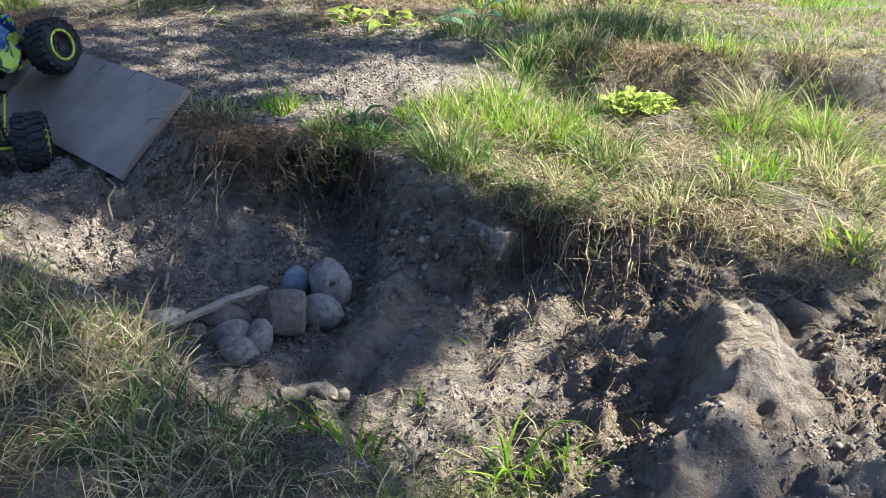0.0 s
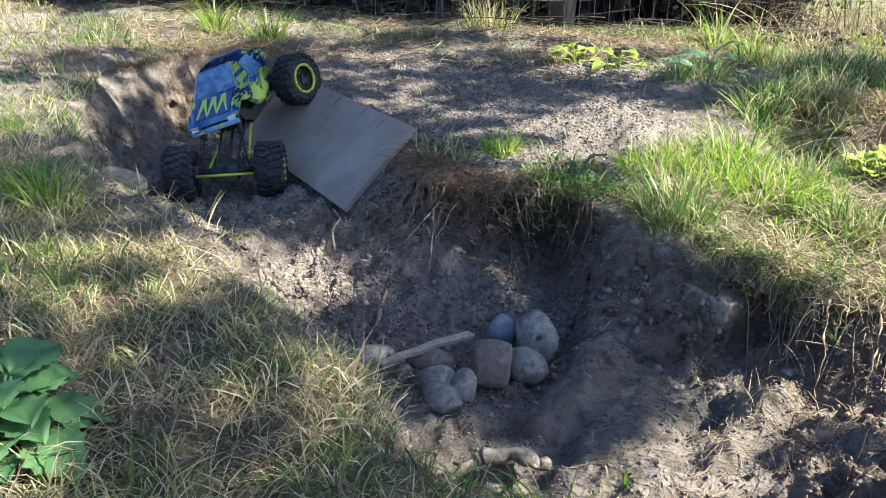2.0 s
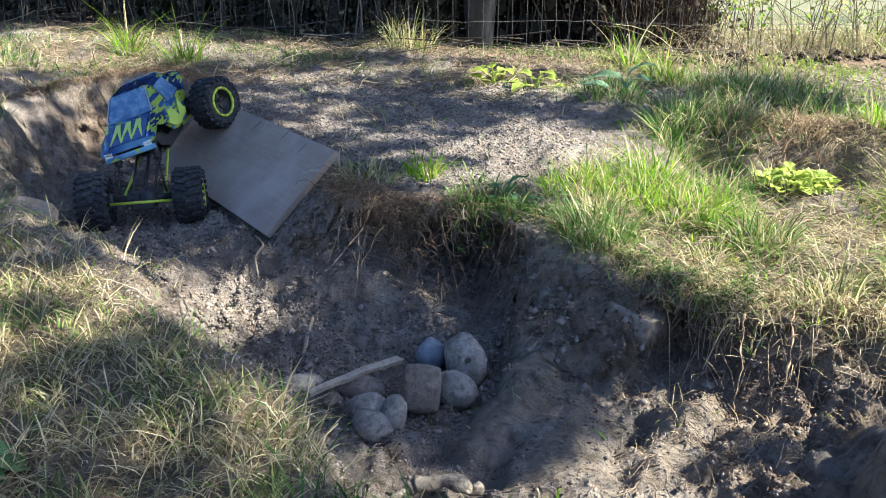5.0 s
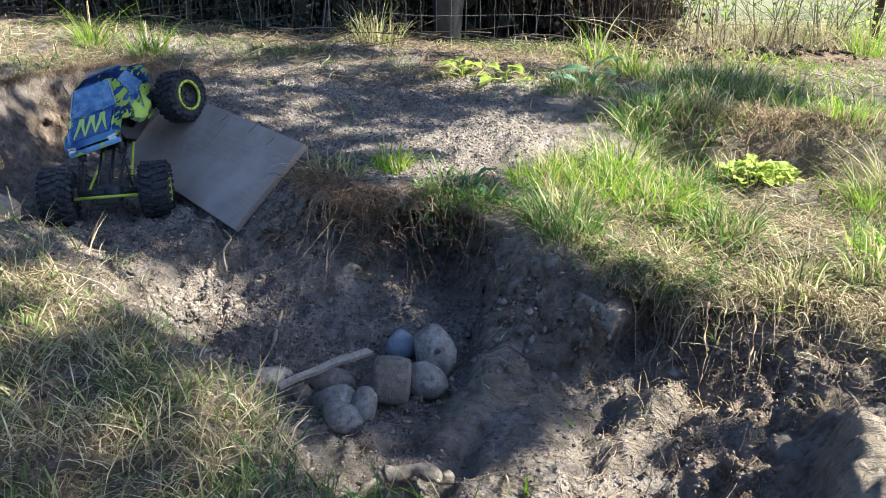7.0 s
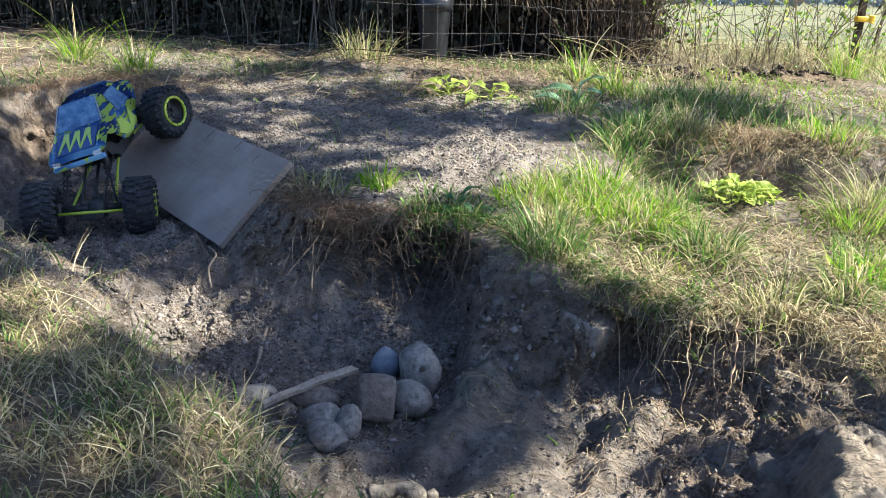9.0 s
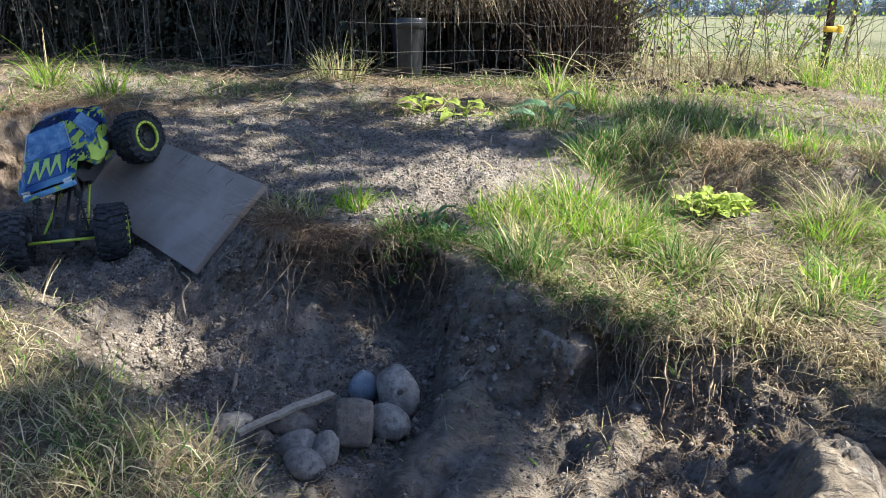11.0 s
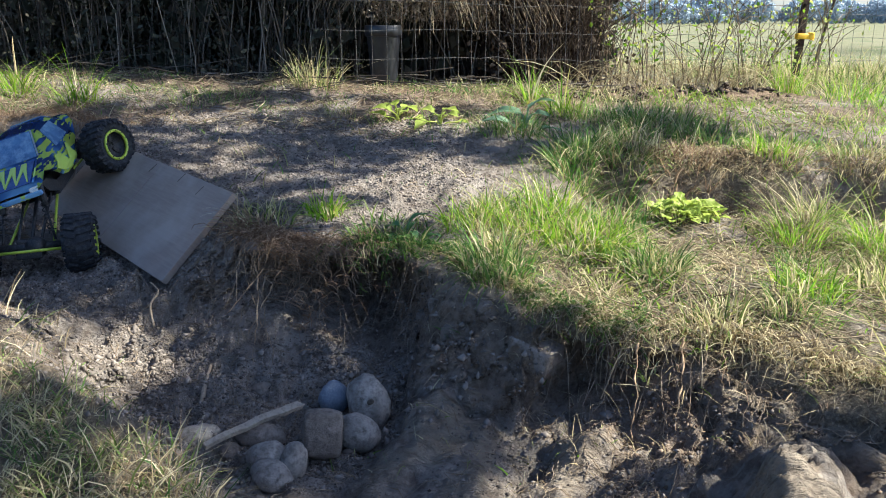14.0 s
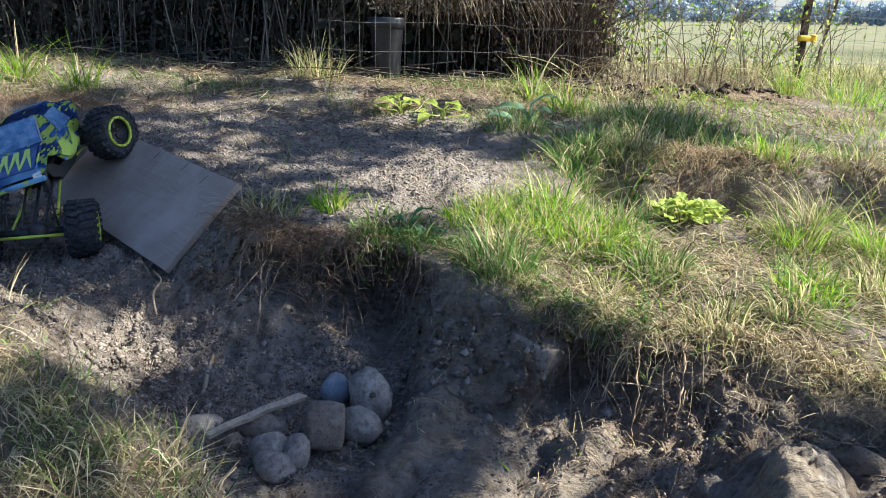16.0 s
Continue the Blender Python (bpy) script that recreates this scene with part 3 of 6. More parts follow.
def build_wheel(parent, m):
    """A wheel on the local y axis, its outer face towards +y."""
    turn = pose(0, 0, 0, -90)
    bm = bmesh.new()
    bm_lathe(bm, [(0.036, 0.027), (0.034, 0.01), (0.012, 0.004), (0.001, 0.006), (0.001, -0.014), (0.034, -0.02), (0.036, -0.027), (0.038, 0.0)], 28, turn, True)
    wheel = part("wheel", bm, BLACK, parent)
    wheel.matrix_local = m
    for k in range(6):
        bm = bmesh.new()
        bm_box(bm, turn @ pose(0, 0, 0, 0, 0, 60 * k) @ pose(0.022, 0, 0.006), (0.026, 0.009, 0.008), 0.0015)
        part("spoke", bm, BLACK, wheel)
    bm = bmesh.new()
    h = TYRE_W / 2
    bm_lathe(bm, [(0.037, h * 0.86), (0.046, h * 1.0), (0.055, h * 0.96), (0.0595, h * 0.72), (0.0605, 0), (0.0595, -h * 0.72), (0.055, -h * 0.96), (0.046, -h), (0.037, -h * 0.86)], 48, turn)
    for k in range(22):
        a = 360 / 22 * k
        for side in (-1, 1):
            lug = turn @ pose(0, 0, 0, 0, 0, a + side * 4) @ pose(0.0602, 0, side * h * 0.52, side * 16)
            bm_box(bm, lug, (0.0085, 0.0105, 0.0225), 0.0014)
            sh = turn @ pose(0, 0, 0, 0, 0, a + side * 4 + 8) @ pose(0.0555, 0, side * h * 0.93, 0, side * -38)
            bm_box(bm, sh, (0.0055, 0.0085, 0.013), 0.0012)
        bm_box(bm, turn @ pose(0, 0, 0, 0, 0, a + 8) @ pose(0.0602, 0, 0, 0, 0, 0), (0.0075, 0.0085, 0.013), 0.0012)
    part("tyre", bm, RUBBER, wheel, "dusty black tyre with chunky lugs")
    bm = bmesh.new()
    bm_lathe(bm, [(0.0365, 0.024), (0.0375, 0.0285), (0.036, 0.0305), (0.0322, 0.0305), (0.031, 0.0285), (0.0312, 0.024)], 36, turn, True)
    part("beadlock_ring", bm, LIME, wheel, "lime-green beadlock ring")
    for k in range(12):
        a = k * math.pi / 6
        bm = bmesh.new()
        p = Vector((0.0342 * math.cos(a), 0.0302, -0.0342 * math.sin(a)))
        bm_tube(bm, p, p + Vector((0, 0.0016, 0)), 0.0016, 0.0012, 6)
        part("bolt", bm, BLACK, wheel)
    return wheel


def shell_sections():
    """x, z of sill, belt and roof, half width at sill, belt and roof."""
    return [(-0.205, 0.118, 0.122, 0.128, 0.045, 0.058, 0.05), (-0.185, 0.098, 0.118, 0.134, 0.058, 0.066, 0.056), (-0.13, 0.055, 0.105, 0.142, 0.066, 0.073, 0.054),
            (-0.085, 0.04, 0.1, 0.162, 0.068, 0.075, 0.049), (-0.03, 0.034, 0.098, 0.168, 0.069, 0.076, 0.05), (0.025, 0.036, 0.096, 0.163, 0.069, 0.076, 0.05),
            (0.06, 0.045, 0.094, 0.14, 0.069, 0.076, 0.055), (0.1, 0.062, 0.09, 0.112, 0.069, 0.075, 0.063), (0.15, 0.066, 0.08, 0.096, 0.068, 0.073, 0.06),
            (0.19, 0.062, 0.07, 0.08, 0.067, 0.071, 0.058), (0.203, 0.056, 0.062, 0.068, 0.06, 0.064, 0.054)]


def build_truck(m, front, rear):
    """front, rear: poses of the axles in the truck's own space (x ahead, y to its left)."""
    truck = thing("rc_crawler_truck", m, "lime-green and navy radio-controlled rock crawler tilted on the ramp", "toy truck")
    # lacquered shell
    bm = bmesh.new()
    rows = []
    for x, zs, zb, zr, ws, wb, wr in shell_sections():
        half = [(ws, zs), (wb, (zs + zb) / 2 - 0.002), (wb * 0.99, zb), ((wb + wr) / 2 + 0.002, (zb + zr) / 2 + 0.002), (wr, zr - 0.003), (wr * 0.86, zr + 0.0005), (wr * 0.3, zr + 0.003)]
        pts = half + [(-y, z) for y, z in reversed(half)]
        rows.append([bm.verts.new((x, y, z)) for y, z in pts])
    for a, b in zip(rows, rows[1:]):
        for i in range(len(a) - 1):
            bm.faces.new((a[i], a[i + 1], b[i + 1], b[i]))
    bm.faces.new(rows[0])
    bm.faces.new(rows[-1])
    # wheel arches cut into the sills
    for v in bm.verts:
        if abs(v.co.y) > 0.05 and v.co.z < 0.085:
            for ax in (-0.165, 0.15):
                d = abs(v.co.x - ax)
                if d < 0.075:
                    v.co.z = max(v.co.z, 0.062 + 0.03 * (1 - d / 0.075))
    bmesh.ops.solidify(bm, geom=bm.faces[:], thickness=0.0016)
    body = part("body_shell", bm, LIVERY, truck, "glossy navy shell with jagged lime flames", smooth=False)
    body.matrix_local = Matrix.Translation((0, 0, 0.004)) @ Matrix.Diagonal((0.82, 0.97, 0.92, 1))

    def panel(name, corners, mat, label="", lift=0.0014, parent=body):
        bm = bmesh.new()
        c = [Vector(p) for p in corners]
        nrm = (c[1] - c[0]).cross(c[-1] - c[0]).normalized()
        mid = sum(c, Vector()) / len(c)
        if nrm.dot(mid - Vector((0, 0, 0.05))) < 0:
            nrm = -nrm
        top = [bm.verts.new(p + nrm * (lift + 0.0009)) for p in c]
        low = [bm.verts.new(p + nrm * (lift - 0.0012)) for p in c]
        bm.faces.new(top)
        bm.faces.new(low[::-1])
        for i in range(len(c)):
            j = (i + 1) % len(c)
            bm.faces.new((top[i], low[i], low[j], top[j]))
        return part(name, bm, mat, parent, label, smooth=False)

    panel("windshield", [(0.029, 0.043, 0.162), (0.029, -0.043, 0.162), (0.098, -0.055, 0.1145), (0.098, 0.055, 0.1145)], GLASS_SHEEN, "windscreen with pale reflections painted in")
    panel("rear_window", [(-0.09, 0.04, 0.1635), (-0.09, -0.04, 0.1635), (-0.126, -0.046, 0.1465), (-0.126, 0.046, 0.1465)], GLASS_SHEEN)
    for s in (1, -1):
        panel("side_window", [(0.018, s * 0.0735, 0.106), (-0.085, s * 0.0735, 0.106), (-0.07, s * 0.0565, 0.152), (0.012, s * 0.0565, 0.153)], GLASS_SHEEN, lift=0.0012)
        panel("flame", [(0.09, s * 0.0757, 0.07), (0.04, s * 0.077, 0.098), (0.0, s * 0.0772, 0.06), (-0.03, s * 0.0772, 0.096), (-0.06, s * 0.0768, 0.055), (0.0, s * 0.0745, 0.043), (0.05, s * 0.0745, 0.05)], DECAL, "lime flame on the flank", lift=0.002)
        panel("headlight", [(0.196, s * 0.06, 0.0745), (0.2, s * 0.04, 0.074), (0.204, s * 0.04, 0.0645), (0.202, s * 0.058, 0.064)], CHROME)
    # dark hood panel with a row of lime fangs
    panel("hood_panel", [(0.112, 0.05, 0.1085), (0.112, -0.05, 0.1085), (0.188, -0.046, 0.0815), (0.188, 0.046, 0.0815)], NAVY, "dark grille panel on the hood", lift=0.003)
    # three tall peaks and two half ones, thick above and running out in points below
    for k in range(7):
        y = 0.04 - 0.0133 * k
        top, low = (y, y - 0.0133) if k % 2 else (y - 0.0133, y)
        if k < 6:
            panel("fang", [(0.115, top + 0.006, 0.1078), (0.115, top - 0.006, 0.1078), (0.138, top * 0.72 + low * 0.28 - 0.0042, 0.1), (0.183, low - 0.0012, 0.0837), (0.183, low + 0.0012, 0.0837), (0.138, top * 0.72 + low * 0.28 + 0.0042, 0.1)], DECAL, "lime fang", lift=0.0045 + 0.0004 * (k % 2))
    for s in (1, -1):
        panel("flame", [(0.07, s * 0.0765, 0.098), (0.03, s * 0.0768, 0.09), (0.045, s * 0.0768, 0.084), (-0.01, s * 0.077, 0.082), (0.02, s * 0.077, 0.076), (0.075, s * 0.0765, 0.083)], DECAL, "jagged lime flame behind the hood", lift=0.0026)
        panel("window_edge", [(0.029, s * 0.0475, 0.1625), (0.029, s * 0.0445, 0.163), (0.098, s * 0.0565, 0.1155), (0.098, s * 0.0595, 0.115)], CHROME, "pale strip along the windscreen", lift=0.0022)
    for s in (1, -1):
        panel("hood_rib", [(0.106, s * 0.058, 0.111), (0.106, s * 0.0545, 0.112), (0.192, s * 0.0505, 0.081), (0.192, s * 0.054, 0.0805)], LIVERY, lift=0.004)
    bm = bmesh.new()
    bm_box(bm, pose(0.2, 0, 0.0585), (0.012, 0.126, 0.012), 0.003)
    part("front_bumper", bm, LIVERY, body)
    # chassis
    for s in (1, -1):
        bm = bmesh.new()
        plate = [(-0.1, 0.03), (-0.06, 0.012), (0.05, 0.012), (0.1, 0.035), (0.115, 0.06), (0.085, 0.06), (0.04, 0.036), (-0.05, 0.036), (-0.085, 0.06), (-0.115, 0.058)]
        a = [bm.verts.new((x, s * 0.042, z)) for x, z in plate]
        b = [bm.verts.new((x, s * 0.045, z)) for x, z in plate]
        bm.faces.new(a)
        bm.faces.new(b[::-1])
        for i in range(len(a)):
            j = (i + 1) % len(a)
            bm.faces.new((a[i], b[i], b[j], a[j]))
        part("side_plate", bm, BLACK, truck, smooth=False)
    bm = bmesh.new()
    bm_box(bm, pose(0, 0, 0.012), (0.12, 0.088, 0.005), 0.001)
    part("skid_plate", bm, BLACK, truck)
    bm = bmesh.new()
    bm_box(bm, pose(-0.01, 0, 0.034), (0.11, 0.05, 0.034), 0.004)
    bm_box(bm, pose(0.055, 0.0, 0.045), (0.035, 0.045, 0.03), 0.004)
    part("gearbox", bm, BLACK, truck)
    bm = bmesh.new()
    bm_tube(bm, (-0.11, -0.03, 0.075), (-0.11, 0.03, 0.075), 0.018, seg=20)
    part("motor", bm, CHROME, truck, "bright metal motor can")
    for axle, end in ((front, 1), (rear, -1)):
        bm = bmesh.new()
        bm_tube(bm, (0, -0.075, 0), (0, 0.075, 0), 0.0095, seg=14)
        bmesh.ops.create_uvsphere(bm, u_segments=16, v_segments=10, radius=0.023, matrix=pose(0, 0.012, 0))
        bm_box(bm, pose(-0.012 * end, 0, 0.012), (0.03, 0.05, 0.012), 0.003)
        for s in (1, -1):
            bm_box(bm, pose(0, s * 0.068, 0), (0.03, 0.014, 0.034), 0.004)
        ax = part("axle", bm, BLACK, truck)
        ax.matrix_local = axle
        bm = bmesh.new()
        bm_tube(bm, (0.03 * end, -0.066, -0.005), (0.03 * end, 0.066, -0.005), 0.0032, seg=10)
        part("tie_rod", bm, LIME, ax, "lime tie rod")
        bm = bmesh.new()
        bm_box(bm, pose(0.02 * end, 0.0, -0.012), (0.016, 0.05, 0.02), 0.003)
        part("servo", bm, BLACK, ax)
        for s in (1, -1):
            low = axle @ Vector((-0.004 * end, s * 0.05, 0.012))
            top = Vector((0.1 * end, s * 0.04, 0.082))
            mid = low.lerp(top, 0.5)
            bm = bmesh.new()
            bm_tube(bm, mid, top, 0.0068, seg=12)
            bm_tube(bm, low, mid, 0.0026, seg=10)
            shock = part("shock", bm, BLACK, truck)
            pts = []
            d = top - low
            q = d.to_track_quat("Z", "Y")
            for i in range(90):
                a = i * 0.5
                pts.append(low + d * (0.1 + 0.6 * i / 89) + q @ Vector((0.0085 * math.cos(a), 0.0085 * math.sin(a), 0)))
            v, f = tubes([pts], [0.0011], 5)
            mesh_object("coil_spring", v, f, BLACK, shock)
            for inner, z in ((0.022, 0.03), (0.045, -0.008)):
                bm = bmesh.new()
                bm_tube(bm, axle @ Vector((-0.006 * end, s * inner, z * 0.4)), Vector((0.045 * end, s * 0.034, 0.014 + (0.02 if z > 0 else 0))), 0.003, seg=8)
                part("link_rod", bm, LIME if z < 0 else BLACK, truck)
            out = Matrix.Translation((0, s * 0.1, 0)) @ pose(0, 0, 0, 0, 0, 0 if s > 0 else 180)
            build_wheel(truck, axle @ out)
        bm = bmesh.new()
        bm_tube(bm, axle @ Vector((-0.02 * end, 0, 0.004)), Vector((0.06 * end, 0, 0.03)), 0.004, seg=10)
        part("drive_shaft", bm, BLACK, truck)
    return truck


def axes_pose(origin, ahead, left):
    x = Vector(ahead).normalized()
    y = Vector(left)
    y = (y - x * x.dot(y)).normalized()
    r = Matrix((x, y, x.cross(y))).transposed().to_4x4()
    return Matrix.Translation(origin) @ r


def place_truck():
    f, r = Vector((-0.905, 1.61, -0.074)), Vector((-0.945, 1.95, 0.078))
    m = axes_pose((f + r) / 2 + Vector((-0.022, 0.03, 0.002)), (0.16, -0.95, -0.22), (0.93, 0.02, 0.3))
    fl, rl = Vector((0.93, 0.36, 0.02)).normalized(), Vector((0.93, -0.33, 0.17)).normalized()
    inv = m.inverted()
    fa = axes_pose(f, fl.cross(Vector((0.1, 0.2, 1))), fl)
    ra = axes_pose(r, rl.cross(m.col[2].xyz), rl)
    build_truck(m, inv @ fa, inv @ ra)


place_truck()


# ---- stones and sticks in the pit ----
def stone(label, x, y, z, size, turn, mat, seed, square=0.0, name="stone"):
    bm = bmesh.new()
    bmesh.ops.create_icosphere(bm, subdivisions=4, radius=0.5)
    off = Vector((seed * 3.7, seed * 1.3, seed))
    for v in bm.verts:
        d = v.co.normalized()
        if square:
            k = max(abs(d.x), abs(d.y), abs(d.z))
            d = d.lerp(d / k * 0.86, square)
        r = 0.5 * (1 + 0.1 * noise.noise(d * 1.3 + off) + 0.045 * noise.noise(d * 3.5 + off) + 0.018 * noise.noise(d * 9 + off) + 0.008 * noise.noise(d * 24 + off))
        v.co = Vector((d.x * size[0], d.y * size[1], d.z * size[2])) * r
    ob = part(name, bm, mat)
    ob.matrix_world = pose(x, y, z, *turn)
    return tagged(ob, label, "stone", "stones in the pit")


def build_stones():
    hole = stone("pale egg-shaped river stone with a dark pit mark", -0.143, 1.206, -0.223, (0.07, 0.064, 0.098), (-30, -22, 0), STONE_GREY, 1)
    bm = bmesh.new()
    bmesh.ops.create_icosphere(bm, subdivisions=2, radius=0.006)
    mark = part("pit_mark", bm, BARK, hole)
    mark.matrix_local = Matrix.Translation((0.013, -0.0308, -0.004)) @ Matrix.Diagonal((1.1, 0.35, 0.8, 1))
    stone("smooth blue-grey round stone", -0.205, 1.238, -0.231, (0.054, 0.052, 0.058), (0, 0, 20), STONE_BLUE, 2)
    stone("blocky brown-grey stone with flat faces", -0.202, 1.106, -0.226, (0.07, 0.05, 0.084), (-20, 6, 12), STONE_BROWN, 3, 0.62)
    stone("oval brown-grey river stone", -0.152, 1.13, -0.236, (0.076, 0.056, 0.06), (0, 12, -15), STONE_GREY, 4)
    stone("small upright oval grey stone", -0.235, 1.043, -0.238, (0.042, 0.04, 0.062), (-20, 10, 0), STONE_GREY, 5)
    stone("small round tan stone", -0.277, 1.055, -0.236, (0.064, 0.05, 0.046), (0, 0, 10), STONE_GREY, 6)
    stone("flat oval grey stone lying in the dirt", -0.259, 1.012, -0.242, (0.066, 0.05, 0.042), (0, 18, -25), STONE_GREY, 7)
    stone("long tan stone half under the stick", -0.306, 1.12, -0.238, (0.084, 0.05, 0.042), (0, 5, 0), STONE_BROWN, 8)
    stone("flat grey stone at the end of the stick", -0.403, 1.112, -0.238, (0.078, 0.055, 0.036), (0, -6, 15), STONE_GREY, 9)
    stone("thin bluish flat stone", -0.425, 1.083, -0.243, (0.038, 0.028, 0.014), (0, 0, 0), STONE_BLUE, 10)
    stone("brown stone sunk in the soil", -0.332, 1.275, -0.234, (0.056, 0.035, 0.026), (0, 0, 15), STONE_BROWN, 11)
    stone("small dark stone among the larger ones", -0.342, 1.085, -0.245, (0.035, 0.03, 0.026), (0, 0, 40), STONE_BROWN, 12)
    tagged(stone("hard grey clod set in the bank", 0.135, 1.245, -0.152, (0.092, 0.08, 0.06), (-6, 12, -35), CLOD_EARTH, 13, 0.85, "clod"), category="clod", group="clods")
    tagged(stone("grey-brown clay boulder at the pit's edge", -1.06, 1.44, height(-1.06, 1.44) + 0.008, (0.105, 0.085, 0.075), (0, 20, 30), CLOD_EARTH, 14, 0.1, "clod"), category="clod", group="clods")


build_stones()


def stick(name, label, pts, radii, mat, sides=9, rough=0.15, seed=0):
    """A gnarled stick along a smooth line."""
    pts = [Vector(p) for p in pts]
    fine, rad = [], []
    n = 10
    for i in range(len(pts) - 1):
        p0, p1, p2, p3 = pts[max(i - 1, 0)], pts[i], pts[i + 1], pts[min(i + 2, len(pts) - 1)]
        for k in range(n + (i == len(pts) - 2)):
            t = k / n
            q = 0.5 * ((2 * p1) + (p2 - p0) * t + (2 * p0 - 5 * p1 + 4 * p2 - p3) * t * t + (3 * p1 - p0 - 3 * p2 + p3) * t ** 3)
            r = radii[i] + (radii[i + 1] - radii[i]) * t
            fine.append(q + Vector((noise.noise(q * 40 + Vector((seed, 0, 0))), noise.noise(q * 40 + Vector((0, seed, 9))), noise.noise(q * 40 + Vector((7, 0, seed))))) * r * rough * 3)
            rad.append(r * (1 + rough * noise.noise(q * 90 + Vector((seed, 5, 0)))))
    rad[0] *= 0.5
    rad[-1] *= 0.4
    v, f = tubes([fine], [rad], sides)
    k = len(fine) * sides
    f.append([[0, j, j + 1] for j in range(1, sides - 1)])
    f.append([[k - sides, k - sides + j + 1, k - sides + j] for j in range(1, sides - 1)])
    return tagged(mesh_object(name, v, f, mat), label, "stick", "sticks and roots")




def split_lath():
    """A flat splinter of wood with a ragged end."""
    bm = bmesh.new()
    bm_box(bm, pose(0, 0, 0), (0.175, 0.0125, 0.008), 0.0012)
    bmesh.ops.subdivide_edges(bm, edges=[e for e in bm.edges if e.calc_length() > 0.1], cuts=9, use_grid_fill=True)
    for v in bm.verts:
        v.co.y = v.co.y * (0.75 + 2.0 * (v.co.x + 0.085)) + 0.002 * noise.noise(v.co * 30)
        v.co.z += 0.002 * noise.noise(v.co * 22 + Vector((5, 0, 0))) - 0.6 * v.co.x * v.co.x
        if v.co.x > 0.08:
            v.co.x += 0.008 * noise.noise(v.co * 200)
    ob = part("stick", bm, WOOD_GREY, smooth=False)
    a, b = Vector((-0.368, 1.052, -0.214)), Vector((-0.252, 1.182, -0.212))
    ob.matrix_world = axes_pose((a + b) / 2, b - a, (-0.72, 0.62, 0.25))
    return tagged(ob, "split grey lath resting across the stones", "stick", "sticks and roots")


ROOT_WOOD = mottled("driftwood", (0.17, 0.142, 0.112), (0.29, 0.25, 0.2), (0.07, 0.055, 0.042), 40, 120, 0.9, 0.15, 0.008)
split_lath()
stick("stick", "short pale peeled twig standing in the soil", [(-0.42, 1.19, -0.226), (-0.425, 1.24, -0.208), (-0.43, 1.29, -0.195)], [0.004, 0.004, 0.003], TWIG, 7, 0.1, 2)
stick("stick", "thin pale twig below the ramp", [(-0.565, 1.385, -0.16), (-0.58, 1.42, -0.13), (-0.575, 1.45, -0.115), (-0.6, 1.475, -0.105)], [0.0024, 0.0026, 0.0022, 0.0016], TWIG, 6, 0.2, 3)
drift = stick("stick", "forked pale driftwood root on sunlit clay", [(-0.215, 0.8, -0.236), (-0.185, 0.826, -0.222), (-0.158, 0.842, -0.212), (-0.12, 0.852, -0.216), (-0.085, 0.862, -0.228)], [0.002, 0.005, 0.01, 0.009, 0.007], ROOT_WOOD, 14, 0.5, 4)
for a, b, r in (((-0.118, 0.85, -0.216), (-0.1, 0.838, -0.219), 0.0055), ((-0.185, 0.826, -0.224), (-0.205, 0.836, -0.226), 0.0045)):
    bm = bmesh.new()
    bm_tube(bm, a, b, r, r * 0.35, 9)
    bmesh.ops.subdivide_edges(bm, edges=[e for e in bm.edges if e.calc_length() > 0.012], cuts=3)
    for v in bm.verts:
        v.co += Vector((noise.noise(v.co * 90), noise.noise(v.co * 90 + Vector((5, 0, 0))), noise.noise(v.co * 90 + Vector((0, 7, 0))))) * 0.0022
    part("stub", bm, ROOT_WOOD, drift)
stick("stick", "dark bent root at the end of the pit", [(-1.2, 1.83, -0.11), (-1.1, 1.80, -0.085), (-1.0, 1.78, -0.1)], [0.006, 0.008, 0.005], BARK, 7, 0.2, 5)


# ---- roots hanging from the turf ----
def hanging_roots():
    rng = np.random.default_rng(11)
    spots = [(-0.44, 1.55, -0.33, 1.33), (-0.4, 1.5, -0.36, 1.3), (-0.35, 1.47, -0.46, 1.34), (-0.3, 1.47, -0.38, 1.36),
             (0.29, 1.19, 0.27, 1.1), (0.36, 1.18, 0.33, 1.08), (-1.22, 2.42, -1.18, 2.2), (-1.1, 2.33, -0.98, 2.1)]
    for k, (ax, ay, bx, by) in enumerate(spots):
        za, zb = height(ax, ay) + 0.005, height(bx, by) + 0.004
        mx, my = ax * 0.6 + bx * 0.4 + rng.normal(0, 0.015), ay * 0.6 + by * 0.4 - 0.035
        mz = za * 0.5 + zb * 0.5 + 0.012
        stick("root", "pale wiry root hanging from the turf", [(ax, ay, za), (mx, my, mz), (bx, by, zb)], [0.0011, 0.0009, 0.0005], ROOT, 9, 3.0, k)


hanging_roots()


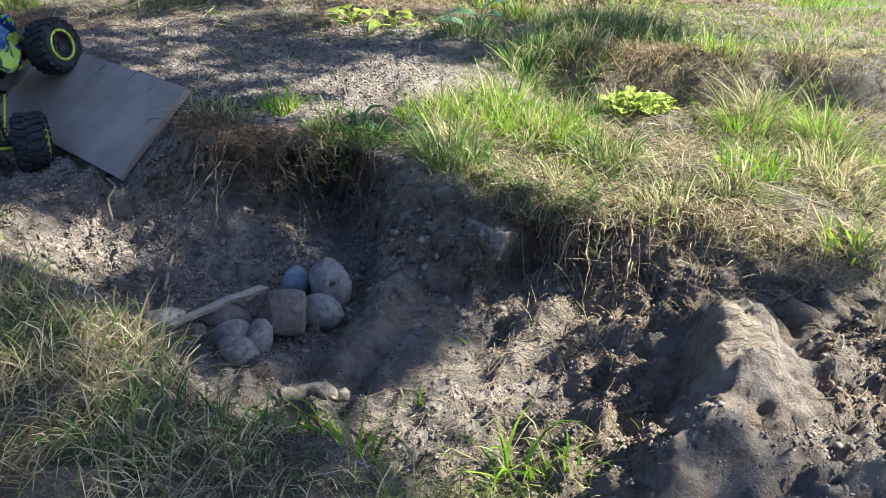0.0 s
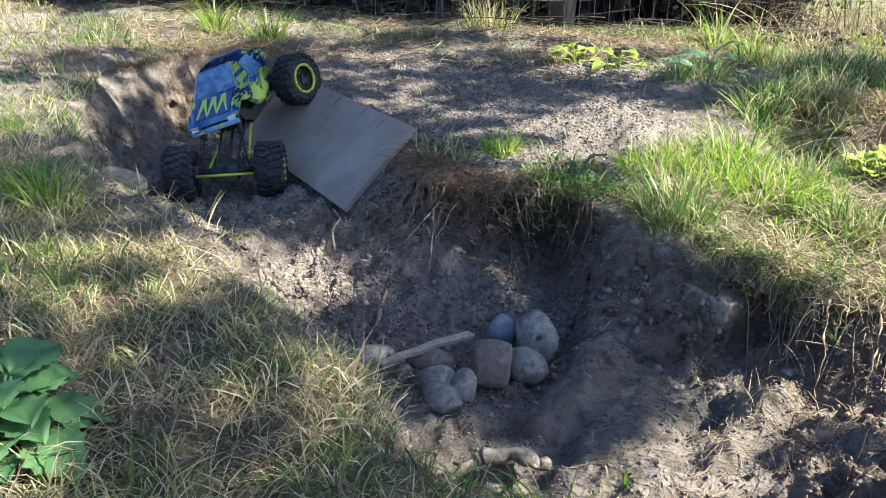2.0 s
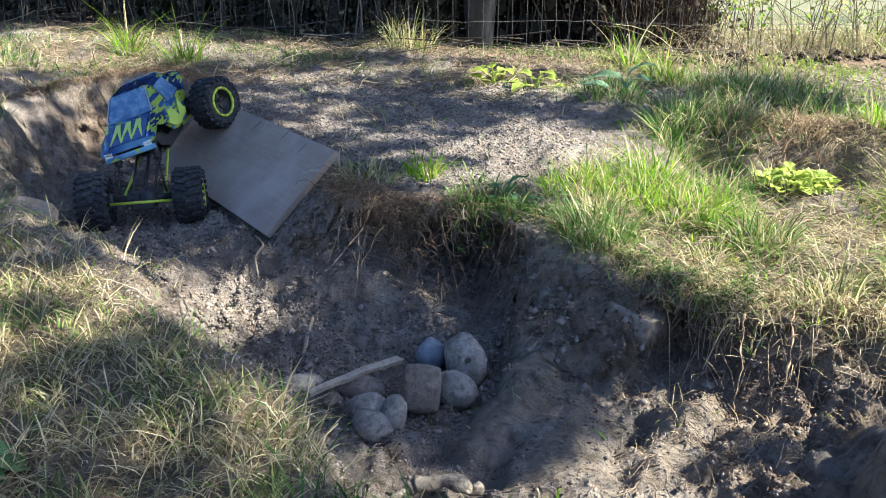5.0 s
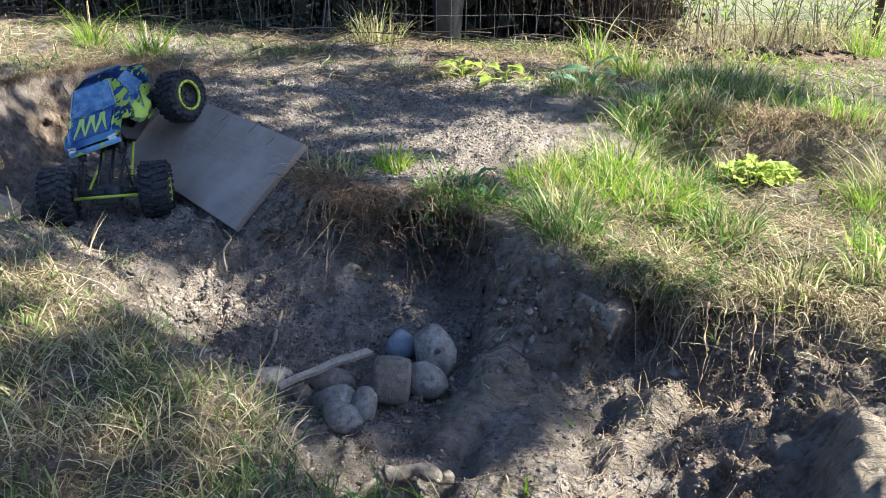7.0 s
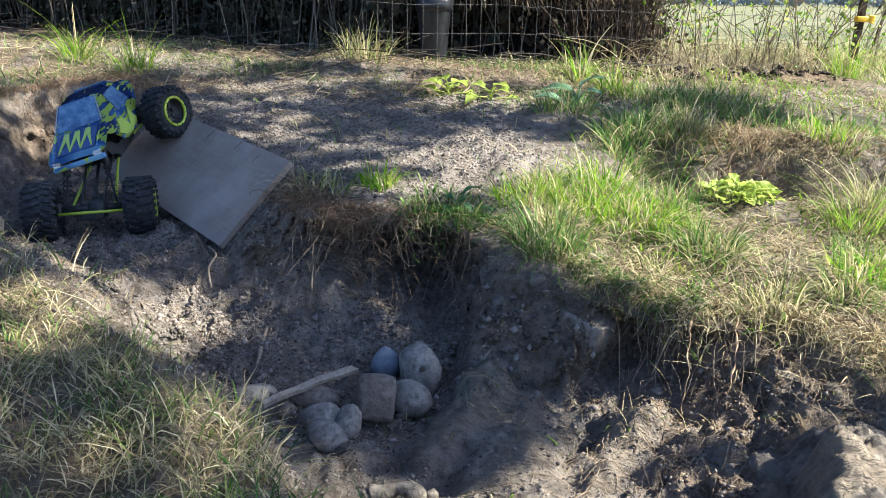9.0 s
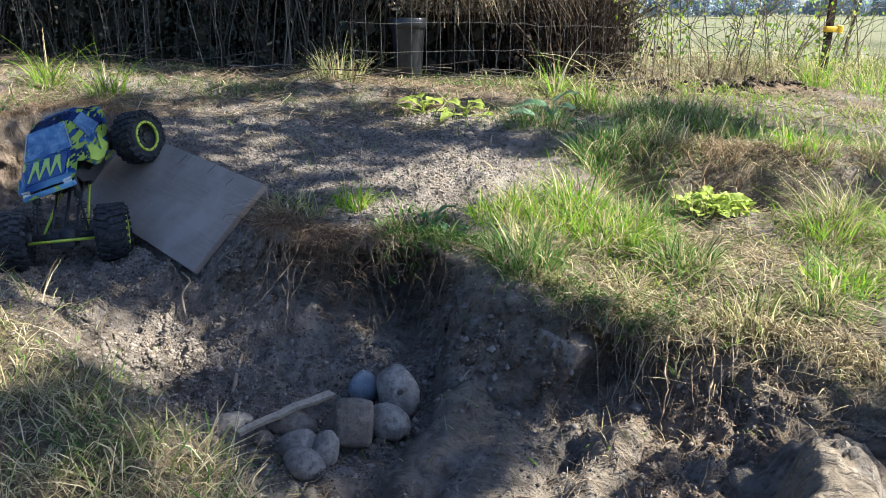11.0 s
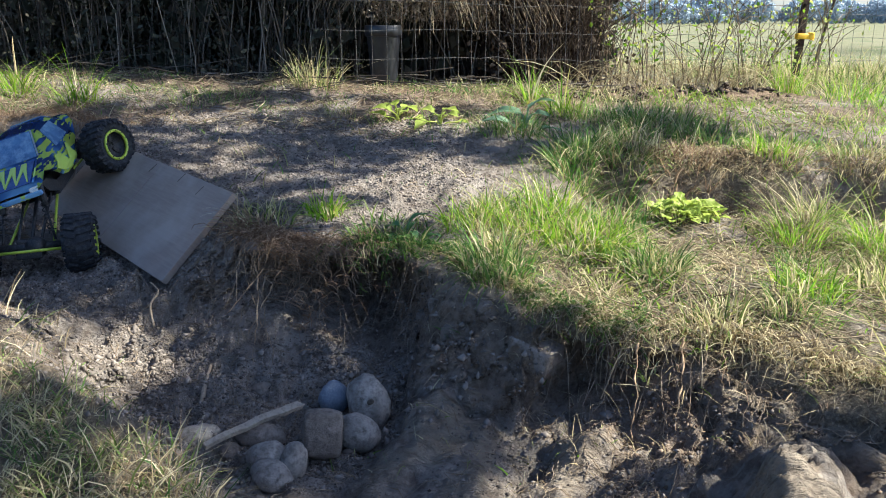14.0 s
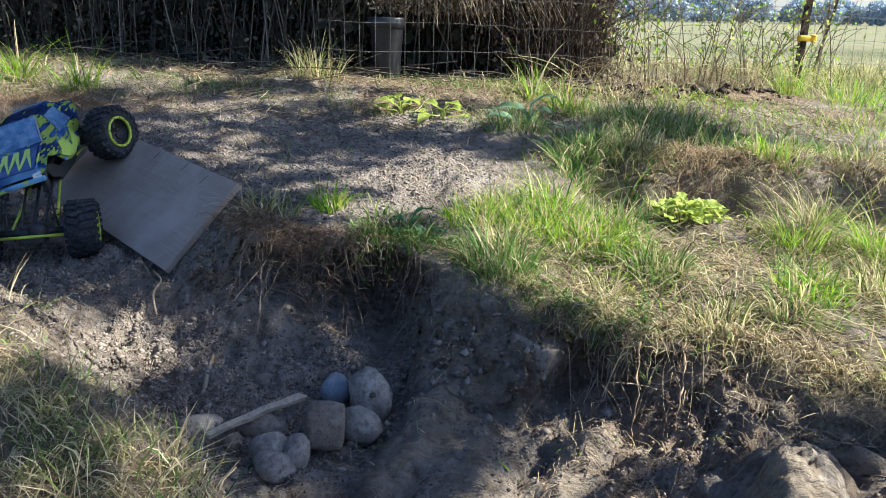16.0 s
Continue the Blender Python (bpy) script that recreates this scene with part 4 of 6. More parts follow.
def turf_fringe(name, label, ends, count, mat, out, down, seed):
    """Strands that bend over the rim and hang down the wall."""
    rng = np.random.default_rng(seed)
    line = np.array(ends)
    leg = np.hypot(*np.diff(line, axis=0).T)
    at = np.concatenate([[0], np.cumsum(leg)])
    u = rng.uniform(0, at[-1], count)
    x0, y0 = np.interp(u, at, line[:, 0]) + rng.normal(0, 0.012, count), np.interp(u, at, line[:, 1]) + rng.normal(0.02, 0.02, count)
    z0 = ground(x0, y0)[0]
    paths, rad = [], []
    for x, y, z in zip(x0, y0, z0):
        a, o, h = rng.normal(-2.0, 1.2), out[0] + (out[1] - out[0]) * rng.random() ** 1.6, rng.uniform(*down)
        t = np.linspace(0, 1, 6)
        paths.append(np.stack([x + np.cos(a) * o * t ** 0.8, y + np.sin(a) * o * t ** 0.8, z + 0.016 * np.sin(np.pi * t) - h * t ** 2.2], -1) + rng.normal(0, 0.0035, (6, 3)))
        rad.append(np.linspace(1, 0.4, 6) * rng.uniform(0.0005, 0.0012))
    v, f = tubes(paths, rad, 3)
    tagged(mesh_object(name, v, f, mat), label, "turf fringe", kind="stuff")


EDGE = [(-0.4, 1.53), (-0.36, 1.48), (-0.26, 1.45), (-0.13, 1.45), (-0.02, 1.46)]
turf_fringe("turf_fringe", "red-brown dead grass hanging over the hollow", EDGE[:4], 240, RUST_GRASS, (0.02, 0.1), (-0.02, 0.04), 81)
turf_fringe("root_mat", "matted red-brown roots jutting out over the hollow", [(-0.44, 1.54), (-0.36, 1.47), (-0.27, 1.43), (-0.22, 1.42)], 420, RUST_GRASS, (0.02, 0.09), (-0.03, 0.025), 87)
turf_fringe("turf_fringe", "dry grass drooping over the rim", [(-0.02, 1.46), (0.07, 1.38), (0.16, 1.29), (0.25, 1.21), (0.41, 1.19), (0.63, 1.05)], 1100, STRAW, (0.015, 0.06), (-0.01, 0.045), 82)
turf_fringe("turf_fringe", "green grass drooping over the rim", [(-0.2, 1.46), (-0.02, 1.47), (0.07, 1.39), (0.16, 1.3), (0.25, 1.22), (0.32, 1.2)], 900, GREEN, (0.015, 0.06), (-0.02, 0.02), 83)
turf_fringe("turf_fringe", "red-brown dead grass over the far wall", [(-1.5, 2.1), (-1.5, 2.22), (-1.4, 2.39), (-1.24, 2.46), (-1.05, 2.36)], 700, RUST_GRASS, (0.02, 0.08), (-0.01, 0.06), 84)

turf_fringe("turf_fringe", "dead grass hanging into the trench", [(0.35, 2.1), (0.5, 2.11), (0.58, 2.11), (0.66, 2.11), (0.8, 2.11), (1.1, 2.1)], 240, RUST_GRASS, (0.02, 0.09), (-0.03, 0.06), 85)
turf_fringe("turf_fringe", "straw hanging into the trench", [(0.3, 2.06), (0.6, 2.1), (1.0, 2.08), (1.5, 2.02)], 300, STRAW, (0.02, 0.1), (-0.05, 0.05), 86)


def litter():
    """Short straws and twigs strewn over the pit and the mound."""
    rng = np.random.default_rng(5)
    paths, rad = [], []
    for k in range(3200):
        x, y = rng.uniform(-1.2, 0.75), rng.uniform(0.7, 2.3)
        if k >= 2600:
            x, y = rng.uniform(0.08, 0.8), rng.uniform(0.7, 1.2)
        elif k >= 1500:
            x, y = rng.uniform(-0.9, 0.05), rng.uniform(0.95, 1.5)
        if k < 1500 and rng.random() < 0.3:
            x, y = rng.uniform(0.1, 0.75), rng.uniform(0.75, 1.2)
        a, l = rng.uniform(0, np.pi), rng.uniform(0.012, 0.07)
        if ridge(np.array([x]), np.array([y]), MOUND, 0.08, 1.0)[0] > 0.1 or (ridge(np.array([x]), np.array([y]), SPUR, 0.07, 1.0)[0] > 0.25 and k % 6):
            continue
        t, bend = np.linspace(-0.5, 0.5, 5), rng.normal(0, 0.25) * l
        xs = x + np.cos(a) * l * t - np.sin(a) * bend * (t * t * 4) + rng.normal(0, 0.0012, 5)
        ys = y + np.sin(a) * l * t + np.cos(a) * bend * (t * t * 4) + rng.normal(0, 0.0012, 5)
        zs = ground(xs, ys)[0] + 0.0015 + np.array([0, 0.3, 1, 0.6, 0.2]) * rng.uniform(0, 0.006)
        paths.append(np.stack([xs, ys, zs], -1))
        rad.append(rng.uniform(0.00025, 0.00075) * np.array([0.7, 1, 1, 0.9, 0.5]))
    v, f = tubes(paths, rad, 4)
    tagged(mesh_object("twig_litter", v, f, TWIG), "dry straws and twigs strewn on the soil", "twig litter", kind="stuff")


litter()


def strewn_straw(count, box, seed):
    """Dead stems lying crosswise over the verge."""
    rng = np.random.default_rng(seed)
    x, y = rng.uniform(box[0], box[1], count), rng.uniform(box[2], box[3], count)
    a, l = rng.uniform(0, np.pi, count), rng.uniform(0.02, 0.13, count)
    t = np.linspace(-0.5, 0.5, 4)[None]
    xs, ys = x[:, None] + np.cos(a)[:, None] * l[:, None] * t, y[:, None] + np.sin(a)[:, None] * l[:, None] * t
    zs = ground(xs, ys)[0] + 0.003 + rng.uniform(0, 0.025, (count, 1)) * (0.5 + t * rng.choice((-1, 1), (count, 1))) + rng.normal(0, 0.002, (count, 4))
    keep = ground(x, y)[4] < 0.1
    v, f = tubes(list(np.stack([xs, ys, zs], -1)[keep]), list(rng.uniform(0.0005, 0.0014, (count, 1))[keep] * np.array([0.8, 1, 0.9, 0.5])), 4)
    tagged(mesh_object("straw_litter", v, f, DRY_STEM), "dead stems and straw lying on the verge", "straw litter", kind="stuff")


strewn_straw(2600, (-1.9, 1.3, 2.35, 3.25), 17)
strewn_straw(1100, (0.15, 1.2, 1.15, 1.8), 18)


def crumbs(name, label, count, box, size, seed, keep, mat=CRUMB):
    """Loose lumps of soil."""
    rng = np.random.default_rng(seed)
    bv = np.array([(1, 0, 0.1), (0.1, 1, 0), (-1, 0.1, 0), (0, -1, -0.1), (0.1, 0, 1), (0, 0.1, -1)], dtype=float)
    bf = np.array([(0, 1, 4), (1, 2, 4), (2, 3, 4), (3, 0, 4), (1, 0, 5), (2, 1, 5), (3, 2, 5), (0, 3, 5)])
    x, y = rng.uniform(box[0], box[1], count), rng.uniform(box[2], box[3], count)
    z, clay, humus_shade, meadow, s, thatch = ground(x, y)
    ok = rng.random(count) < keep(x, y, s, clay, humus_shade)
    x, y, z = x[ok], y[ok], z[ok]
    n = len(x)
    r = size[0] + (size[1] - size[0]) * rng.random(n) ** 3.2
    jit = 1.05 + 0.42 * rng.normal(0, 1, (n, len(bv), 1)).clip(-1.6, 1.6)
    axes = rng.uniform(0.45, 1.4, (n, 1, 3)) * np.array([1, 1, 0.8])
    x, y = carve(x, y, z, s[ok])
    v = bv[None] * jit * axes * r[:, None, None] + np.stack([x, y, z + r * 0.2], -1)[:, None]
    f = bf[None] + (np.arange(n) * len(bv))[:, None, None]
    tagged(mesh_object(name, v.reshape(-1, 3), [f.reshape(-1, 3)], mat, smooth=False), label, "soil crumbs", kind="stuff")


crumbs("soil_crumbs", "crumbled dry soil lumps over the pit floor", 95000, (-1.45, 0.8, 0.6, 2.42), (0.001, 0.0042), 3, lambda x, y, s, c, h: np.clip(s * 0.9 - c * 0.6 + 0.15 * h, 0, 1) * (y > 0.6) * (ridge(x, y, MOUND, 0.08, 1.0) < 0.15) * (1 - 0.85 * (ridge(x, y, SPUR, 0.06, 1.0) > 0.3)))
crumbs("soil_crumbs", "coarse purple-grey crumbs on the dug floor", 56000, (-1.0, -0.05, 1.0, 1.75), (0.0012, 0.0056), 8, lambda x, y, s, c, h: s * 0.8 * np.clip(0.6 + 0.9 * fbm(x, y, 9, 3, 161), 0.05, 1) * smooth(0.3, 0.0, ridge(x, y, SPUR, 0.06, 1.0)))
crumbs("soil_crumbs", "crumbled soil down the grassy bank", 26000, (-1.4, -0.25, 0.85, 1.7), (0.001, 0.005), 15, lambda x, y, s, c, h: np.where(s < 0.92, 0.75, 0.0) * smooth(-0.05, 0.1, y - 0.86 + 0.56 * (x + 0.36)))
crumbs("soil_crumbs", "crumbs on the near lip of the pit", 11000, (-0.2, 0.5, 0.42, 0.85), (0.0009, 0.0031), 14, lambda x, y, s, c, h: 0.7 * np.ones_like(x) * (ridge(x, y, MOUND, 0.08, 1.0) < 0.15) * (ridge(x, y, LUMP, 0.05, 1.0) < 0.2))
crumbs("soil_crumbs", "loose gravelly soil on the mound", 48000, (-0.95, 0.35, 1.55, 2.6), (0.0012, 0.0048), 4, lambda x, y, s, c, h: np.where(s < 0.1, 0.8, 0.1) * smooth(0.3, 0.0, x + 0.3 * (y - 1.6)))
crumbs("soil_clods", "brown clods in the dug slope", 26000, (0.05, 0.85, 0.62, 1.25), (0.0011, 0.0048), 6, lambda x, y, s, c, h: s * np.clip(h * 1.2, 0, 1) * (c < 0.15) * (ridge(x, y, MOUND, 0.075, 1.0) < 0.12), CLOD)
crumbs("soil_clods", "clods fallen under the cut bank", 9000, (-0.6, 0.35, 1.1, 1.6), (0.0018, 0.0075), 7, lambda x, y, s, c, h: np.clip(s * 0.35 + 3 * s * (1 - s), 0, 1))


crumbs("soil_clods", "dark lumpy soil heaped at the foot of the fence", 24000, (0.25, 1.35, 2.9, 3.5), (0.0025, 0.012), 9, lambda x, y, s, c, h: smooth(0.16, 0.03, np.abs(y - 3.13 - 0.25 * (x - 0.4))) * smooth(0.2, 0.4, x) * smooth(1.35, 1.1, x) * smooth(-0.3, 0.3, fbm(x, y, 9, 3, 195)), DARK_CLOD)


def wall_lumps():
    """Hard lumps of earth standing out of the cut walls."""
    rng = np.random.default_rng(19)
    bm = bmesh.new()
    bmesh.ops.create_icosphere(bm, subdivisions=2, radius=1.0)
    bv = np.array([v.co[:] for v in bm.verts])
    bv = np.clip(bv * 1.25, -0.85, 0.85)
    bf = np.array([[v.index for v in f.verts] for f in bm.faces])
    bm.free()
    n = 1500
    x, y = rng.uniform(-1.6, 0.5, n), rng.uniform(1.0, 2.5, n)
    z, clay, humus_shade, meadow, s, thatch = ground(x, y)
    ok = (s > 0.12) & (s < 0.93) & (x < 0.06)
    x, y, z, s = x[ok], y[ok], z[ok], s[ok]
    px, py = carve(x, y, z, s)
    n = len(px)
    r = (0.005 + 0.023 * rng.random(n) ** 4) * np.where(px < -0.3, 0.45, 0.8)
    jit = 1 + 0.1 * rng.normal(0, 1, (n, len(bv), 1)).clip(-1.8, 1.8)
    axes = rng.uniform(0.6, 1.3, (n, 1, 3))
    v = bv[None] * jit * axes * r[:, None, None] + np.stack([px, py + 0.35 * r, z - 0.35 * r], -1)[:, None]
    f = bf[None] + (np.arange(n) * len(bv))[:, None, None]
    tagged(mesh_object("earth_lumps", v.reshape(-1, 3), [f.reshape(-1, 3)], SOIL), "hard grey lumps in the cut earth walls", "soil lumps", kind="stuff")


wall_lumps()


FENCE_A, FENCE_B = Vector((-0.56, 3.063, 0)), Vector((3.6, 4.45, 0))


def fence_y(x):
    return FENCE_A.y + (x - FENCE_A.x) * (FENCE_B.y - FENCE_A.y) / (FENCE_B.x - FENCE_A.x)


# ---- grass ----
def blades(x, y, z, length, width, lean, heading, droop, segments=3):
    """Curved tapering blades; lean: how far the tip goes sideways (share of length); droop: how far the tip bends down."""
    n = len(x)
    t = np.linspace(0, 1, segments + 1)[None, :]
    hx, hy = np.cos(heading)[:, None], np.sin(heading)[:, None]
    out = length[:, None] * lean[:, None] * (0.35 * t + 0.65 * t ** 2)
    up = length[:, None] * np.sqrt(np.clip(1 - (lean[:, None] * 0.8) ** 2, 0.05, 1)) * (t - droop[:, None] * t ** 3)
    cx, cy, cz = x[:, None] + hx * out, y[:, None] + hy * out, z[:, None] + up
    w = width[:, None] * np.array([0.75, 1.0, 0.75, 0.5, 0.4, 0.3])[:segments][None, :] * 0.5
    twist = np.random.default_rng(n).uniform(0, np.pi, n)[:, None]
    wx, wy = np.cos(twist), np.sin(twist)
    left = np.stack([cx[:, :-1] - wx * w, cy[:, :-1] - wy * w, cz[:, :-1]], -1)
    right = np.stack([cx[:, :-1] + wx * w, cy[:, :-1] + wy * w, cz[:, :-1]], -1)
    tip = np.stack([cx[:, -1], cy[:, -1], cz[:, -1]], -1)[:, None]
    v = np.concatenate([left, right, tip], 1)
    k = 2 * segments + 1
    b = (np.arange(n) * k)[:, None]
    quads = [np.concatenate([b + i, b + segments + i, b + segments + i + 1, b + i + 1], 1) for i in range(segments - 1)]
    tri = np.concatenate([b + segments - 1, b + 2 * segments - 1, b + 2 * segments], 1)
    return v.reshape(-1, 3), [np.concatenate(quads), tri]


def sward(name, label, mat, count, box, keep, size, lean, seed, wide=0.0022, droop=0.25, heading=None, clump=14.0):
    rng = np.random.default_rng(seed)
    x, y = rng.uniform(box[0], box[1], count), rng.uniform(box[2], box[3], count)
    z, clay, humus_shade, meadow, s, thatch = ground(x, y)
    patch = np.clip(0.6 + 1.2 * fbm(x, y, clump, 3, seed + 100), 0.15, 1)
    ok = rng.random(count) < keep(x, y, s) * patch
    x, y, z = x[ok], y[ok], z[ok]
    n = len(x)
    tall = np.clip(0.75 + 0.8 * fbm(x, y, clump * 0.8, 2, seed + 200), 0.3, 1.5)
    length = rng.uniform(size[0], size[1], n) * tall
    hd = rng.uniform(0, 2 * np.pi, n) if heading is None else heading + rng.normal(0, 1.0, n)
    v, f = blades(x, y, z - 0.004, length, wide * rng.uniform(0.5, 1.3, n), rng.uniform(lean[0], lean[1], n), hd, rng.uniform(0, droop * 2, n))
    return tagged(mesh_object(name, v, f, mat), label, "grass", kind="stuff")


def bank_left(x, y, s):
    limit = 0.83 - 0.56 * (x + 0.36)
    return smooth(-2.2, -1.5, x) * smooth(0.28, 0.5, y) * np.where(s < 0.5, 1.0, 0.25 * (s < 0.9)) * smooth(-0.05, -0.17, x + 0.85 * (y - 0.72) * (y > 0.72)) * (0.16 + 0.84 * smooth(0.1, -0.06, y - limit)) * smooth(1.75, 1.45, y)


def berm(x, y, s):
    return np.where(s < 0.12, 1.0, 0.05) * smooth(-0.1, 0.15, x - 0.35 * (y - 1.5)) * smooth(2.6, 2.2, y) * (1 - 0.45 * smooth(1.78, 1.86, y) * smooth(2.04, 1.96, y) * (x > 0.3))


def verge(x, y, s):
    return np.where(s < 0.1, 1.0, 0.0) * np.clip(smooth(2.3, 2.6, y + 0.12 * x) + smooth(-1.0, -1.25, x) + 0.06, 0, 1) * smooth(3.5, 3.15, y + 0.1 * np.abs(x)) * (0.4 + 0.6 * smooth(-0.25, 0.25, fbm(x, y, 3.5, 3, 77)))


STRIP = (-2.2, -0.02, 0.3, 1.7)
sward("bank_grass", "dry straw-coloured grass on the near bank", STRAW, 76000, STRIP, bank_left, (0.02, 0.085), (0.5, 1.24), 21, 0.0018, 0.45)
sward("bank_grass", "green and yellow grass on the near bank", MEADOW, 60000, STRIP, bank_left, (0.025, 0.085), (0.4, 1.2), 22, 0.002, 0.4)
sward("bank_grass", "green grass on the near bank", GREEN, 27000, STRIP, bank_left, (0.025, 0.08), (0.3, 1.15), 23, 0.0022, 0.4, clump=9)
sward("bank_grass", "withered reddish grass low in the near bank", RUST_GRASS, 16000, STRIP, bank_left, (0.015, 0.06), (0.6, 1.25), 25, 0.0017, 0.5, clump=9)
sward("seed_stalks", "wispy pale seed stalks in the near bank", STRAW, 5200, STRIP, bank_left, (0.07, 0.15), (0.4, 1.15), 24, 0.0011, 0.4)
BERM = (-0.25, 1.7, 1.0, 2.6)
sward("berm_grass", "short dry grass on the sunny berm", STRAW, 52000, BERM, berm, (0.015, 0.06), (0.8, 1.24), 31, 0.0019, 0.35)
sward("berm_grass", "mixed green grass on the sunny berm", MEADOW, 34000, BERM, lambda x, y, s: berm(x, y, s) * (1 - 0.4 * smooth(0.35, 0.55, x)), (0.015, 0.055), (0.5, 1.22), 32, 0.0019, 0.4)
sward("berm_grass", "darker green clumps on the sunny berm", GREEN, 18000, BERM, lambda x, y, s: berm(x, y, s) * (1 - 0.5 * smooth(0.35, 0.55, x)), (0.02, 0.06), (0.4, 1.15), 34, 0.0022, 0.35, clump=8)
sward("berm_grass", "fresh green grass on the sunny berm", FRESH, 15000, BERM, lambda x, y, s: berm(x, y, s) * (1 - 0.6 * smooth(0.35, 0.55, x)), (0.015, 0.05), (0.4, 1.2), 33, 0.0026, 0.35, clump=6)
sward("verge_grass", "shaded green grass along the fence", GREEN, 52000, (-3.2, 2.4, 1.5, 3.6), verge, (0.02, 0.065), (0.3, 1.15), 43, 0.003, 0.3, clump=5)
VERGE = (-3.2, 2.4, 1.5, 3.6)
sward("verge_grass", "low straw grass along the fence", STRAW, 15000, VERGE, verge, (0.02, 0.06), (0.5, 1.25), 41, 0.0025, 0.35, clump=8)
sward("verge_grass", "low green grass along the fence", MEADOW, 46000, VERGE, verge, (0.02, 0.075), (0.3, 1.15), 42, 0.003, 0.3, clump=7)
sward("verge_grass", "sunlit yellow-green grass near the fence post", FRESH, 6500, (0.7, 2.8, 2.2, 3.7), lambda x, y, s: np.ones_like(x) * smooth(2.2, 2.4, y), (0.02, 0.08), (0.3, 1.1), 44, 0.003, 0.3, clump=4)
sward("mound_grass", "sparse seedlings on the bare mound", GREEN, 700, (-0.9, 0.3, 1.6, 2.5), lambda x, y, s: np.where(s < 0.1, 0.7, 0.1), (0.01, 0.035), (0.2, 0.9), 51, 0.0016)
sward("rim_grass", "withered red-brown grass hanging over the rim", RUST_GRASS, 5200, (-0.5, 0.6, 1.0, 1.62), lambda x, y, s: np.where((s < 0.3) & (s > 0.0005), smooth(-0.1, 0.1, x), 0.0), (0.02, 0.06), (0.8, 1.25), 61, 0.0015, 0.9, -1.7, 9)
sward("rim_grass", "withered red-brown grass above the far wall", RUST_GRASS, 9000, (-1.8, -0.9, 1.9, 2.75), lambda x, y, s: np.where(s < 0.2, smooth(2.75, 2.5, y), 0.0), (0.02, 0.06), (0.5, 1.2), 62, 0.0017, 0.8, -1.6, 9)
sward("trench_grass", "withered grass on the trench's far side", MEADOW, 4200, (0.3, 1.8, 2.0, 2.3), lambda x, y, s: 0.8 * smooth(2.02, 2.1, y), (0.015, 0.05), (0.5, 1.1), 63, 0.0018, 0.8, -1.6, 7)
sward("slope_grass", "scattered dry grass over the dug slope", STRAW, 1300, (0.1, 1.0, 0.95, 1.25), lambda x, y, s: 0.6 * np.ones_like(x), (0.015, 0.05), (0.6, 1.3), 64, 0.0014, 0.6)
sward("lip_grass", "sparse tangled grass on the near lip", MEADOW, 3200, (-0.15, 0.3, 0.45, 0.74), lambda x, y, s: smooth(0.3, 0.1, x), (0.02, 0.07), (0.5, 1.24), 65, 0.0016, 0.5)
sward("field_grass", "rank weeds and grass at the foot of the fence", MEADOW, 13000, (0.6, 3.6, 3.4, 5.2), lambda x, y, s: smooth(0.0, 0.1, y - fence_y(x)) * smooth(0.55, 0.8, x) * (0.1 + 0.9 * smooth(1.0, 1.5, x)), (0.06, 0.26), (0.2, 0.8), 73, 0.004, 0.3, clump=4)
sward("outer_grass", "rough dry grass around the pit", MEADOW, 42000, (-4.5, 4.5, -3.0, 2.6), lambda x, y, s: np.where(s < 0.05, 1.0, 0.0) * np.clip(smooth(1.3, 1.9, x) + smooth(-1.7, -2.4, x) + smooth(0.2, -0.2, y), 0, 1), (0.03, 0.1), (0.3, 1.2), 66, 0.006, 0.3, clump=2)
sward("field_grass", "tall pale grass of the field beyond the fence", MEADOW, 16000, (0.5, 7.0, 3.6, 9.0), lambda x, y, s: smooth(0.3, 0.8, x - 0.1 * (y - 3.6)) * 0.8 * smooth(4.4, 5.0, y - 0.3 * (x - 1.0)), (0.08, 0.28), (0.2, 0.8), 71, 0.004, 0.3, clump=2)
sward("field_grass", "tall straw grass of the field beyond the fence", STRAW, 16000, (0.5, 9.0, 3.6, 12.0), lambda x, y, s: smooth(0.3, 0.8, x - 0.1 * (y - 3.6)) * 0.8 * smooth(4.4, 5.0, y - 0.3 * (x - 1.0)), (0.08, 0.25), (0.2, 0.9), 72, 0.004, 0.3, clump=2)


def tuft(label, x, y, count, size, radius, mat, seed, lean=(0.25, 1.4), wide=0.0036, droop=0.5):
    """A clump of blades that fans out from its foot."""
    rng = np.random.default_rng(seed)
    a, r = rng.uniform(0, 2 * np.pi, count), radius * np.sqrt(rng.random(count))
    px, py = x + r * np.cos(a), y + r * np.sin(a)
    pz = ground(px, py)[0] - 0.004
    hd = a + rng.normal(0, 1.0, count)
    ln = rng.uniform(lean[0], lean[1], count) * (0.45 + 0.55 * r / radius)
    v, f = blades(px, py, pz, rng.uniform(size[0], size[1] * 1.25, count), wide * rng.uniform(0.5, 1.25, count), ln, hd, rng.uniform(0, droop * 2, count), 5)
    foot = np.array([x, y, height(x, y)])
    ob = mesh_object("grass_tuft", v - foot, f, mat)
    ob.data.materials.append(STRAW)
    dry = rng.random(count) < 0.22
    ob.data.polygons.foreach_set("material_index", np.concatenate([np.tile(dry, 4), dry]).astype(np.int32))
    ob.location = foot
    return tagged(ob, label, "grass tuft", "grass tufts")


